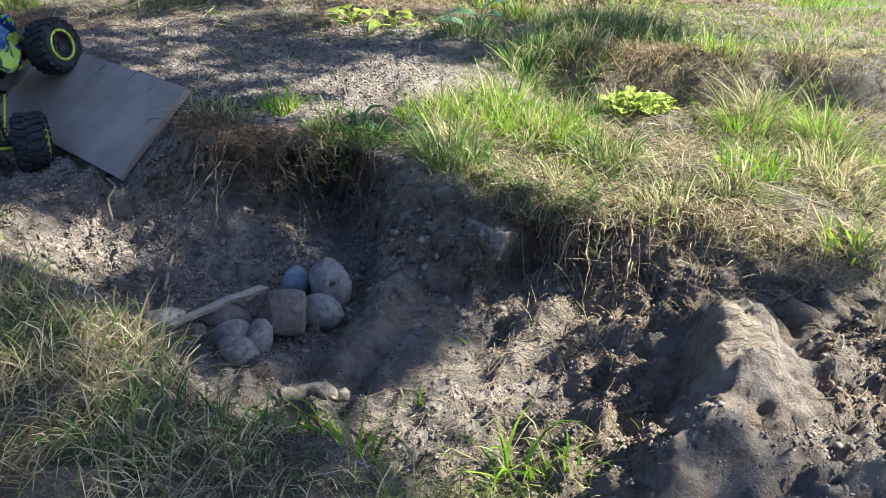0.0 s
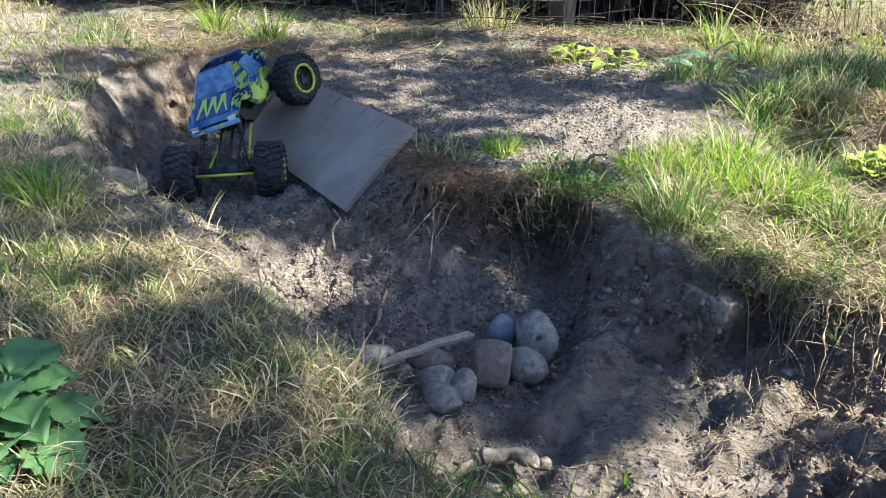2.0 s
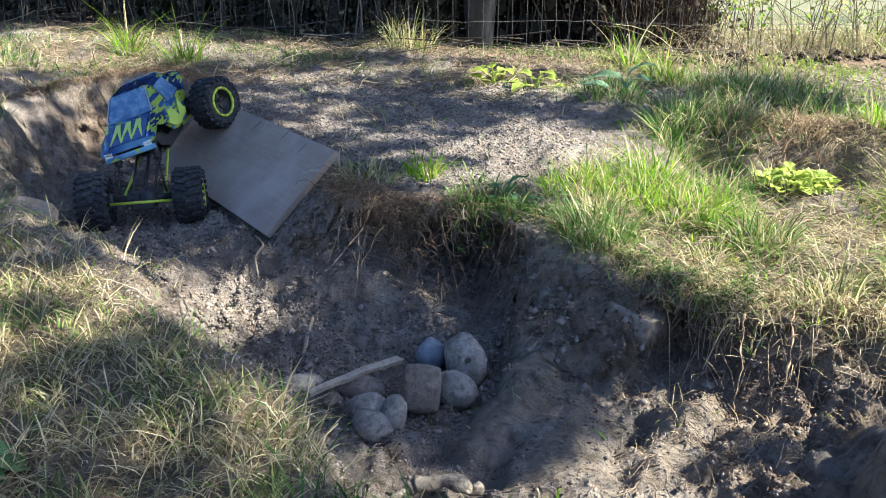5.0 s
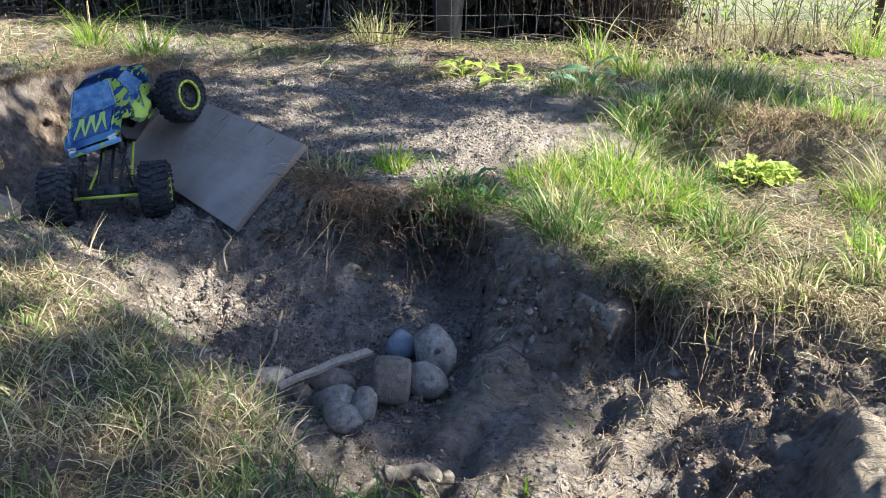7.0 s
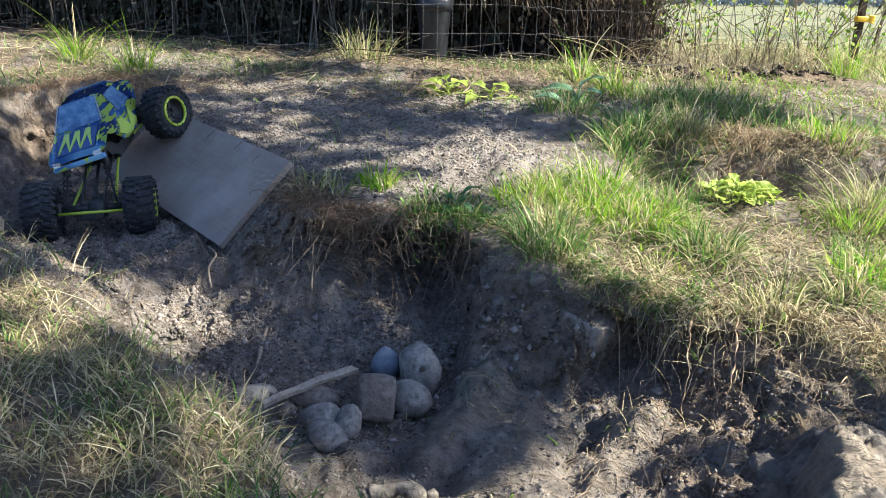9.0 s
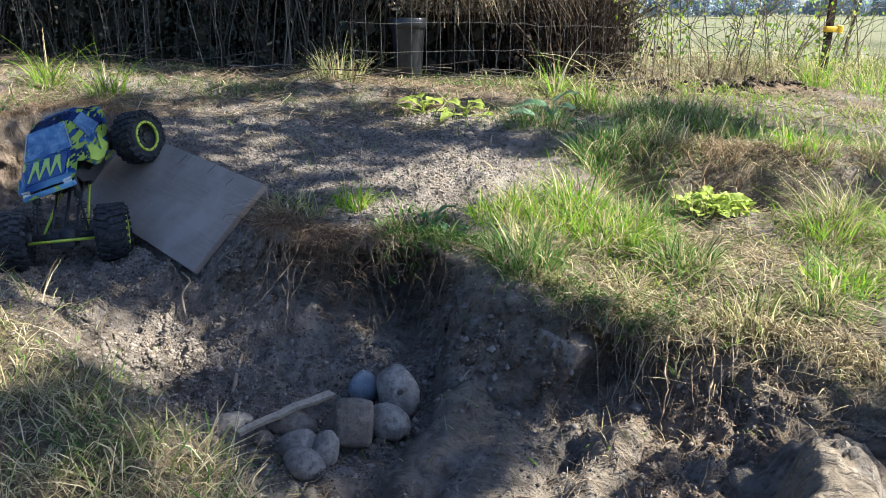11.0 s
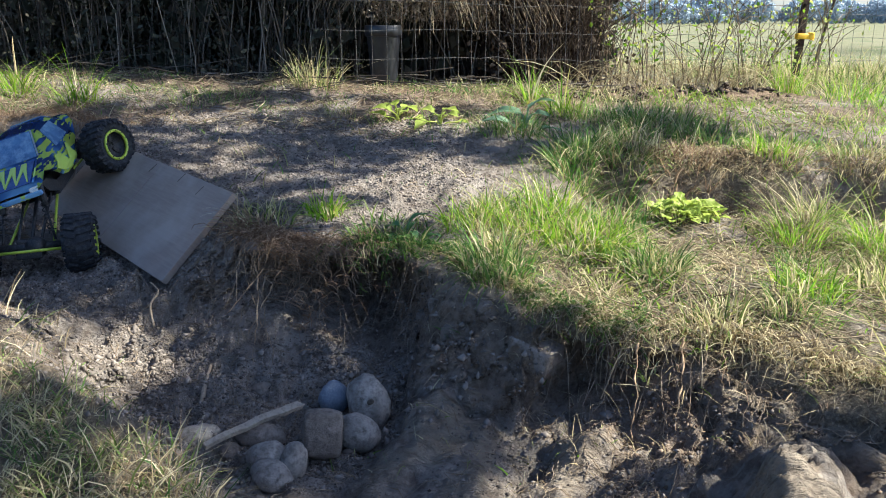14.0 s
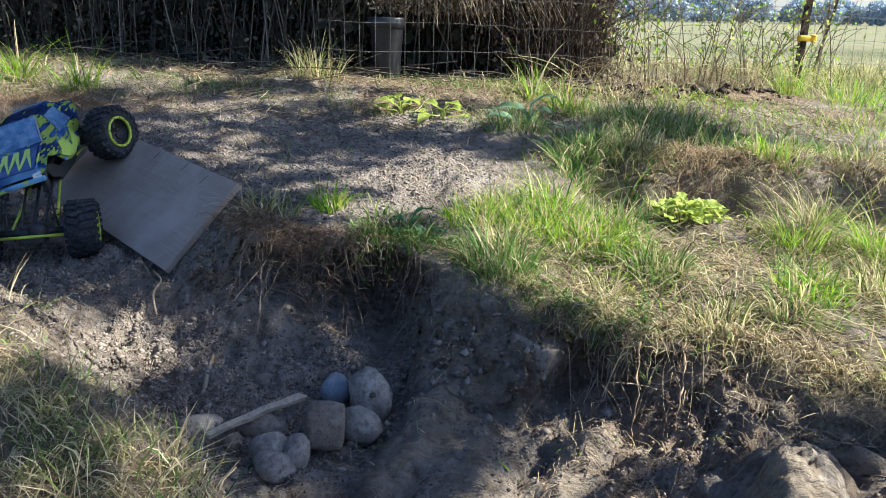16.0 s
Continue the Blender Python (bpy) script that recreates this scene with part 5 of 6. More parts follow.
TUFTS_TRENCH = [
    ("spreading arching tuft over the trench", 0.3, 2.05, 130, (0.08, 0.16), 0.05, GREEN),
    ("spreading arching tuft over the trench", 0.43, 2.06, 130, (0.07, 0.14), 0.05, GREEN),
    ("withered arching tuft over the trench", 0.55, 2.05, 110, (0.06, 0.12), 0.05, RUST_GRASS),
    ("dry tuft above the trench", 0.47, 2.14, 130, (0.04, 0.1), 0.06, MEADOW),
    ("reddish dry tuft above the trench", 0.62, 2.11, 130, (0.03, 0.07), 0.06, RUST_GRASS),
    ("green tuft above the trench", 0.85, 2.16, 130, (0.04, 0.11), 0.07, FRESH),
    ("dry tuft above the trench", 1.06, 2.12, 120, (0.04, 0.1), 0.06, MEADOW),
    ("straggling tuft at the end of the ramp", -0.4, 1.58, 110, (0.03, 0.07), 0.05, MEADOW),
    ("small bright tuft on the bare mound", -0.275, 1.64, 120, (0.03, 0.075), 0.03, FRESH),
    ("blue-green tuft on the rim of the pit", 0.075, 1.41, 260, (0.05, 0.11), 0.055, GREEN),
    ("low green tuft over the hollow", -0.12, 1.52, 220, (0.025, 0.055), 0.07, GREEN),
    ("lush sunlit tuft at the edge of the trench", 0.2, 1.74, 200, (0.05, 0.11), 0.06, FRESH)]
TUFTS_BERM = [
    ("lush sunlit tuft at the edge of the trench", 0.34, 1.7, 200, (0.04, 0.1), 0.06, GREEN),
    ("lush sunlit tuft on the berm", 0.17, 1.62, 240, (0.04, 0.085), 0.07, FRESH),
    ("lush sunlit tuft on the berm", 0.27, 1.58, 260, (0.045, 0.1), 0.07, FRESH),
    ("green tuft on the berm", 0.37, 1.48, 240, (0.035, 0.085), 0.06, GREEN),
    ("yellow-green tuft on the berm", 0.03, 1.62, 150, (0.03, 0.075), 0.05, FRESH),
    ("wispy arching tuft beside the trench", 0.72, 1.64, 130, (0.08, 0.17), 0.04, FRESH),
    ("wispy arching tuft beside the trench", 0.87, 1.6, 120, (0.08, 0.18), 0.04, FRESH),
    ("wispy arching tuft beside the trench", 0.8, 1.75, 120, (0.08, 0.18), 0.04, MEADOW),
    ("dry tuft on the berm", 0.42, 1.22, 150, (0.03, 0.08), 0.05, MEADOW),
    ("green tuft among dry grass", 0.62, 1.35, 150, (0.03, 0.08), 0.05, FRESH),
    ("yellow tuft on the berm", 0.78, 1.4, 150, (0.04, 0.1), 0.05, MEADOW),
    ("tall upright tuft by the fence", 0.25, 2.92, 60, (0.1, 0.22), 0.03, FRESH)]
TUFTS_VERGE = [
    ("tall tuft near the fence", 0.36, 2.74, 70, (0.08, 0.17), 0.05, FRESH),
    ("blue-green spreading tuft behind the mound", 0.33, 2.17, 260, (0.06, 0.13), 0.08, GREEN),
    ("dark green tuft behind the mound", 0.16, 2.4, 170, (0.06, 0.13), 0.08, GREEN),
    ("dark shaded tuft behind the trench", 0.5, 2.7, 240, (0.05, 0.11), 0.12, GREEN),
    ("dark shaded tuft behind the trench", 0.66, 2.62, 260, (0.05, 0.12), 0.13, GREEN),
    ("dark shaded tuft behind the trench", 0.58, 2.5, 260, (0.05, 0.12), 0.12, GREEN),
    ("dark shaded tuft behind the trench", 0.76, 2.38, 220, (0.05, 0.11), 0.1, GREEN),
    ("bright arching tuft at the verge", -1.49, 2.7, 95, (0.1, 0.24), 0.05, FRESH),
    ("bright arching tuft at the verge", -1.23, 2.58, 85, (0.09, 0.2), 0.05, FRESH),
    ("green tuft at the pit's grassy rim", -1.42, 1.46, 90, (0.05, 0.12), 0.06, FRESH),
    ("green tuft at the pit's grassy rim", -1.05, 1.2, 90, (0.07, 0.16), 0.045, FRESH),
    ("dark low tuft on the verge", -1.75, 2.42, 170, (0.04, 0.09), 0.09, GREEN)]
TUFTS_PIT = [
    ("bright tuft at the foot of the fence post", 1.42, 3.55, 110, (0.12, 0.26), 0.06, FRESH),
    ("leaning tuft by the fence", 1.62, 3.4, 110, (0.1, 0.22), 0.08, FRESH),
    ("green tuft under the fence", -0.55, 3.05, 110, (0.06, 0.2), 0.07, MEADOW),
    ("broad-bladed tuft on the near bank", -0.06, 0.67, 20, (0.05, 0.13), 0.025, FRESH),
    ("broad-bladed shoots on pale clay", 0.12, 0.69, 12, (0.04, 0.13), 0.02, FRESH),
    ("few green shoots on pale clay", 0.17, 0.68, 16, (0.03, 0.06), 0.02, FRESH),
    ("few green shoots in the pit", 0.0, 0.85, 6, (0.02, 0.05), 0.01, FRESH),
    ("yellowing weed on the dug slope", 0.3, 1.15, 9, (0.02, 0.05), 0.012, MEADOW),
    ("green tuft at the end of the berm", 0.68, 1.05, 80, (0.04, 0.09), 0.05, FRESH)]
for k, (label, x, y, count, size, radius, mat) in enumerate(TUFTS_TRENCH + TUFTS_BERM + TUFTS_VERGE + TUFTS_PIT):
    tuft(label, x, y, round(count * 1.4), size, radius * 1.25, mat, 300 + k, lean=(0.5, 1.6) if "arching" in label else (0.25, 1.4), wide=0.005 if "broad" in label or "tall" in label else 0.0022 if "wispy" in label else 0.0036)

rng = random.Random(44)
for k in range(34):
    x, y = rng.uniform(0.02, 0.95), rng.uniform(1.2, 1.76)
    if y < 1.5 - 0.75 * x or ground(np.array([x]), np.array([y]))[4][0] > 0.05:
        continue
    green = rng.random() < 0.75 - 0.5 * x
    tuft("fresh green tuft on the berm" if green else "yellowing tuft on the berm", x, y, rng.randint(70, 150), (0.03, rng.uniform(0.06, 0.1)), rng.uniform(0.025, 0.05), rng.choice((FRESH, GREEN, FRESH)) if green else MEADOW, 400 + k, lean=(0.4, 1.55), wide=rng.uniform(0.0018, 0.0032))


# ---- broad-leaved plants ----
def leaf_mesh(length, width, lobes, curl, seed):
    bm = bmesh.new()
    n, k = 12, 6
    rows = []
    for i in range(n + 1):
        t = i / n
        w = width * (math.sin(math.pi * t ** 0.75) ** 0.8) * (1 + 0.14 * math.sin(t * math.pi * 2 * lobes + seed)) + 0.0008
        row = []
        for j in range(-k // 2, k // 2 + 1):
            u = j / (k / 2)
            zz = curl * length * (0.5 * t - 0.9 * t * t) + 0.16 * w * abs(u) + 0.05 * width * math.sin(9 * t + 5 * u + seed)
            row.append(bm.verts.new((t * length, u * w * 0.5, zz)))
        rows.append(row)
    for a, b in zip(rows, rows[1:]):
        for i in range(len(a) - 1):
            bm.faces.new((a[i], a[i + 1], b[i + 1], b[i]))
    return bm


def leafy_plant(name, label, x, y, count, size, spread_r, tall, mat, seed, lobes=4, z=None, wide=0.72, tilt=18):
    rng = random.Random(seed)
    g = height(x, y) if z is None else z
    plant = thing(name, pose(x, y, g), label, "plant", "leafy plants")
    kinds = []
    for i in range(3):
        bm = leaf_mesh(size * (0.85 + 0.15 * i), size * wide, lobes, 0.55, seed + i)
        me = bpy.data.meshes.new("leaf")
        bm.to_mesh(me)
        bm.free()
        me.materials.append(mat)
        for p in me.polygons:
            p.use_smooth = True
        kinds.append(me)
    stems = []
    for i in range(count):
        a = 360 / 1.618 * i + rng.uniform(-20, 20)
        t = i / max(1, count - 1)
        r, h = spread_r * (0.25 + 0.75 * (1 - t)) * rng.uniform(0.6, 1), tall * (0.15 + 0.85 * t) * rng.uniform(0.85, 1.1)
        end = Vector((r * math.cos(radians(a)), r * math.sin(radians(a)), h))
        lf = new("leaf", kinds[i % 3])
        lf.parent = plant
        s = rng.uniform(0.65, 1.1)
        lf.matrix_local = Matrix.Translation(end) @ pose(0, 0, 0, rng.uniform(-tilt, tilt), rng.uniform(-12 - tilt, tilt), a) @ Matrix.Scale(s, 4)
        stems.append([(0, 0, -0.01), (end.x * 0.35, end.y * 0.35, h * 0.7), tuple(end)])
    for line in stems:
        v, f = tubes([line], [0.0016 + size * 0.014], 5)
        mesh_object("stem", v, f, mat, plant)
    return plant


leafy_plant("leafy_weed", "green lobed-leaf weed in the shaded near bank", -0.64, 0.605, 32, 0.058, 0.066, 0.085, LEAF, 3, 6, wide=0.98)
leafy_plant("leafy_weed", "sunlit yellow-green round-leaved mallow on the berm", 0.51, 1.76, 95, 0.024, 0.1, 0.032, LEAF_PALE, 4, 3, wide=0.95, tilt=34)
leafy_plant("leafy_weed", "bright low weed at the back of the mound", -0.2, 2.6, 7, 0.062, 0.06, 0.05, LEAF_PALE, 5, 2)
leafy_plant("leafy_weed", "bright low weed at the back of the mound", -0.06, 2.52, 6, 0.06, 0.06, 0.04, LEAF_PALE, 6, 2)
leafy_plant("dock_plant", "grey-green dock with long leaves behind the mound", 0.2, 2.42, 6, 0.13, 0.05, 0.08, LEAF_BLUE, 7, 1, wide=0.45)
leafy_plant("dock_plant", "low grey-green leaves on the rim of the pit", -0.1, 1.53, 6, 0.04, 0.04, 0.03, LEAF, 8, 1)


# ---- fence, pot and post ----
GALV = mottled("galvanised_wire", (0.08, 0.077, 0.074), (0.15, 0.146, 0.142), (0.07, 0.058, 0.05), 20, 120, 0.6, 0.4, 0.0002, 0.3)
RUSTY = mottled("rusty_steel", (0.025, 0.019, 0.016), (0.045, 0.032, 0.025), (0.085, 0.048, 0.03), 20, 120, 0.8, 0.3, 0.0006, 0.3)
YELLOW = mottled("yellow_plastic", (0.75, 0.45, 0.01), (0.82, 0.52, 0.02), (0.6, 0.36, 0.02), 30, 160, 0.45, 0.4, 0.0002)
POT = mottled("black_pot_plastic", (0.012, 0.013, 0.016), (0.016, 0.017, 0.021), (0.024, 0.025, 0.029), 14, 60, 0.33, 0.5, 0.00003)
def build_fence():
    fence = thing("wire_fence", pose(0, 0, 0), "galvanised welded wire mesh fence with a rusty steel post", "fence")
    rng = random.Random(2)
    z0 = lambda x: height(x, fence_y(x))
    for k in range(12):
        h = 0.012 + 0.105 * k
        xs = np.linspace(-0.56, 3.6, 60)
        pts = [(x, fence_y(x), z0(x) * 0.6 + 0.05 + h + 0.004 * math.sin(x * 7 + k)) for x in xs]
        v, f = tubes([pts], [0.00085], 5)
        mesh_object("line_wire", v, f, GALV, fence)
    x = -0.56
    while x < 3.6:
        b = z0(x) * 0.6 + 0.045
        pts = [(x + rng.uniform(-0.003, 0.003), fence_y(x) - 0.002, b + h) for h in np.linspace(-0.02, 1.2, 9)]
        v, f = tubes([pts], [0.0008], 5)
        mesh_object("stay_wire", v, f, GALV, fence)
        x += 0.055
    px = 1.515
    py, pz = fence_y(px) - 0.02, z0(px)
    bm = bmesh.new()
    lean = pose(px, py, pz, 0, 1.5, 10)
    bm_box(bm, lean @ pose(0, 0, 0.6), (0.036, 0.005, 1.5), 0.001)
    bm_box(bm, lean @ pose(0, 0.015, 0.6), (0.005, 0.03, 1.5), 0.001)
    for k in range(24):
        bm_box(bm, lean @ pose(0, -0.005, 0.02 + 0.055 * k), (0.012, 0.007, 0.012), 0.002)
    post = part("post", bm, RUSTY, fence, "dark rusty steel post", smooth=False)
    bm = bmesh.new()
    at = lean @ pose(0.0, -0.008, 0.27)
    bm_box(bm, at, (0.058, 0.026, 0.024), 0.004)
    bm_box(bm, at @ pose(0.04, -0.004, 0.003), (0.028, 0.02, 0.03), 0.005)
    for s in (-1, 1):
        bm_tube(bm, at @ Vector((0.034, -0.012, s * 0.012)), at @ Vector((0.05, -0.012, s * 0.014)), 0.004, seg=8)
    part("insulator", bm, YELLOW, post, "yellow plastic wire insulator")
    return fence


build_fence()


def plastic_pot():
    x, y = -0.31, 3.3
    pot = thing("plastic_pot", pose(x, y, height(x, y) - 0.005) @ Matrix.Diagonal((0.86, 0.86, 1.2, 1)), "black plastic plant pot with a rolled rim behind the fence", "pot")
    bm = bmesh.new()
    bm_lathe(bm, [(0.0, 0.004), (0.055, 0.0), (0.059, 0.006), (0.061, 0.02), (0.069, 0.1), (0.078, 0.17), (0.079, 0.175), (0.076, 0.176), (0.06, 0.02), (0.0, 0.01)], 40, pose(0, 0, 0))
    part("pot_body", bm, POT, pot)
    bm = bmesh.new()
    bm_lathe(bm, [(0.08, 0.172), (0.086, 0.174), (0.088, 0.186), (0.087, 0.205), (0.084, 0.208), (0.08, 0.206), (0.079, 0.172)], 40, pose(0, 0, 0), True)
    part("pot_rim", bm, POT, pot)
    bm = bmesh.new()
    bm_lathe(bm, [(0.0, 0.17), (0.077, 0.17)], 30, pose(0, 0, 0))
    part("potting_soil", bm, CRUMB, pot)


plastic_pot()

# stump of an old leaning stake out in the field
STAKE = [(1.83, 4.4, -0.1), (1.894, 4.4, 0.237), (1.953, 4.4, 0.53)]
stick("stake", "dark leaning wooden stake beyond the fence", STAKE, [0.009, 0.008, 0.006], BARK, 8, 0.1, 9)


# ---- thicket along the fence ----
def leaf_cloud(p, s, rng):
    n = len(p)
    a = rng.normal(0, 1, (n, 3))
    a /= np.linalg.norm(a, axis=1)[:, None]
    b = np.cross(a, rng.normal(0, 1, (n, 3)))
    b /= np.linalg.norm(b, axis=1)[:, None] + 1e-9
    c = np.cross(a, b)
    L, W = s[:, None], s[:, None] * 0.32
    v = np.stack([p - a * L * 0.5, p + b * W + c * W * 0.3, p + a * L * 0.5, p - b * W + c * W * 0.3], 1)
    i = (np.arange(n) * 4)[:, None]
    return v.reshape(-1, 3), [np.concatenate([np.concatenate([i, i + 1, i + 2], 1), np.concatenate([i, i + 2, i + 3], 1)])]


def thicket():
    rng = np.random.default_rng(77)
    paths, rad = [], []
    for k in range(1500):
        x = rng.uniform(-3.6, 0.7)
        y = rng.uniform(3.25, 4.6) if x < -0.65 else rng.uniform(fence_y(x) + 0.35, fence_y(x) + 1.2)
        h = rng.uniform(0.5, 1.7)
        g = height(x, y)
        dx, dy = rng.normal(0, 0.16, 2)
        if rng.random() < 0.3:
            dx *= 3.5
        t = np.linspace(0, 1, 6)
        paths.append(np.stack([x + dx * t ** 1.4 * h + rng.normal(0, 0.022, 6) * t, y + dy * t * h + rng.normal(0, 0.02, 6) * t, g + h * t - 0.01], -1))
        r = rng.uniform(0.0012, 0.0042)
        rad.append(np.linspace(r, r * 0.4, 6))
    v, f = tubes(paths, rad, 4)
    tagged(mesh_object("thicket_stalks", v, f, STALK), "dense dry brown stalks along the fence", "thicket", kind="stuff")
    n = 46000
    x = rng.uniform(-3.9, 0.75, n)
    y = np.where(x < -0.65, rng.uniform(3.55, 5.0, n), fence_y(x) + rng.uniform(0.4, 1.5, n))
    z = ground(x, y)[0] + rng.random(n) ** 0.8 * 2.3
    v, f = leaf_cloud(np.stack([x, y, z], -1), rng.uniform(0.04, 0.13, n), rng)
    tagged(mesh_object("thicket_leaves", v, f, LEAF_SHADE), "tangled thicket leaves with deep shade put into their colour", "thicket", kind="stuff")
    # added backing of big dark leaves that keeps bright sky from showing through
    n = 12000
    x, y = rng.uniform(-5.0, 0.55, n), rng.uniform(4.7, 5.8, n)
    z = ground(x, y)[0] + rng.random(n) * 2.7
    v, f = leaf_cloud(np.stack([x, y, z], -1), rng.uniform(0.15, 0.34, n), rng)
    tagged(mesh_object("thicket_leaves", v, f, LEAF_SHADE), "added dark leaf mass closing the gaps behind the stalks", "thicket", kind="stuff")
    n = 14000
    x = rng.uniform(-3.4, 0.1, n)
    y = np.where(x < -0.65, rng.uniform(3.25, 3.9, n), fence_y(x) + rng.uniform(0.2, 0.6, n))
    clump = np.clip(0.5 + 1.2 * fbm(x, y * 0.3, 4, 3, 191), 0, 1)
    z = ground(x, y)[0] + rng.random(n) * 1.4 * (0.3 + 0.7 * clump)
    v, f = leaf_cloud(np.stack([x, y, z], -1)[clump > 0.35], rng.uniform(0.006, 0.024, n)[clump > 0.35], rng)
    tagged(mesh_object("thicket_leaves", v, f, LEAF_OLIVE), "grey-olive leaves hanging among the stalks", "thicket", kind="stuff")
    n = 16000
    x = rng.uniform(-3.4, -0.5, n)
    y = rng.uniform(3.2, 3.75, n)
    z = ground(x, y)[0] + rng.random(n) ** 1.3 * 1.3
    v, f = leaf_cloud(np.stack([x, y, z], -1), rng.uniform(0.007, 0.028, n), rng)
    tagged(mesh_object("thicket_leaves", v, f, LEAF_SHADE), "small leaves coloured shade-dark, matted at the thicket's foot", "thicket", kind="stuff")
    # dry brush that catches the sun at the open end
    paths, rad = [], []
    for k in range(1100):
        x = rng.uniform(-0.36, 0.12)
        y = fence_y(x) + rng.uniform(0.13, 0.26)
        low = (0.33 if x > -0.21 else 0.4) + 0.35 * rng.random() ** 1.5
        h, a = 1.3 - low, rng.normal(0, 0.22)
        t = np.linspace(0, 1, 6)
        paths.append(np.stack([x + a * h * t ** 2, y + rng.normal(0, 0.05) * t, 1.3 - h * t ** 1.2], -1) + rng.normal(0, 0.008, (6, 3)))
        rad.append(np.linspace(0.002, 0.0008, 6) * rng.uniform(0.5, 1.3))
    v, f = tubes(paths, rad, 4)
    tagged(mesh_object("dry_brush", v, f, DRY_STEM), "pale dry brush at the sunny end of the thicket", "brush", kind="stuff")
    n = 6500
    x = rng.uniform(-0.38, 0.12, n)
    y = fence_y(x) + rng.uniform(0.13, 0.26, n)
    v, f = leaf_cloud(np.stack([x, y, 0.38 + rng.random(n) * 0.7], -1), rng.uniform(0.008, 0.024, n), rng)
    tagged(mesh_object("dry_leaves", v, f, LEAF_DRY), "curled dry leaves in the brush", "dry leaves", kind="stuff")
    # brown heap of old stems and leaves at the end
    paths, rad = [], []
    for k in range(700):
        x = rng.normal(0.4, 0.09)
        y = fence_y(x) + rng.uniform(0.06, 0.35)
        g = height(x, y)
        h, a = rng.uniform(0.12, 0.95), rng.normal(0, 0.4)
        t = np.linspace(0, 1, 6)
        paths.append(np.stack([x + a * h * t ** 2, y + rng.normal(0, 0.1) * t * h, g + h * (t - 0.25 * t ** 3)], -1) + rng.normal(0, 0.006, (6, 3)))
        rad.append(np.linspace(0.002, 0.0008, 6) * rng.uniform(0.5, 1.3))
    v, f = tubes(paths, rad, 4)
    tagged(mesh_object("brown_brush", v, f, BRUSH), "brown matted brush at the end of the thicket", "brush", kind="stuff")
    n = 17000
    x = rng.normal(0.37, 0.12, n)
    y = fence_y(x) + rng.uniform(0.08, 0.5, n)
    v, f = leaf_cloud(np.stack([x, y, 0.08 + rng.random(n) * 0.95], -1), rng.uniform(0.01, 0.035, n), rng)
    tagged(mesh_object("brown_leaves", v, f, BRUSH), "brown withered leaves matted in the brush", "dry leaves", kind="stuff")
    paths, rad = [], []
    for k in range(520):
        x = rng.uniform(0.42, 1.6)
        y = fence_y(x) + rng.uniform(-0.3, 0.5)
        g = height(x, y)
        h, a = rng.uniform(0.04, 0.2), rng.normal(0, 0.8)
        t = np.linspace(0, 1, 6)
        paths.append(np.stack([x + a * h * t ** 1.6, y + rng.normal(0, 0.2) * t * h, g + h * (t - 0.35 * t ** 3)], -1) + rng.normal(0, 0.003, (6, 3)))
        rad.append(np.linspace(0.0016, 0.0006, 6) * rng.uniform(0.5, 1.3))
    v, f = tubes(paths, rad, 4)
    tagged(mesh_object("dry_brush", v, f, STRAW), "bleached dry weeds at the foot of the sunny fence", "brush", kind="stuff")
    # fallen stalks at the thicket's foot
    paths = []
    for k in range(80):
        x, y = rng.uniform(-2.6, 0.6), rng.uniform(2.95, 3.5)
        a, l = rng.normal(0, 0.5), rng.uniform(0.06, 0.35)
        t = np.linspace(-0.5, 0.5, 4)
        xs, ys = x + np.cos(a) * l * t, y + np.sin(a) * l * t
        paths.append(np.stack([xs, ys, ground(xs, ys)[0] + rng.uniform(0.003, 0.05) + rng.uniform(-0.1, 0.25) * (t + 0.5) * l], -1))
    v, f = tubes(paths, [0.0018] * len(paths), 4)
    tagged(mesh_object("fallen_stalks", v, f, STALK), "fallen dry stalks at the thicket's foot", "fallen stalks", kind="stuff")
    tr = stick("sapling", "grey slender sapling inside the thicket", [(-1.42, 3.95, 0.1), (-1.36, 3.95, 0.5), (-1.38, 3.98, 1.2), (-1.3, 4.0, 2.4)], [0.05, 0.042, 0.038, 0.03], WOOD_GREY, 12, 0.06, 12)
    tagged(tr, category="sapling", group="")
    return tr


thicket()


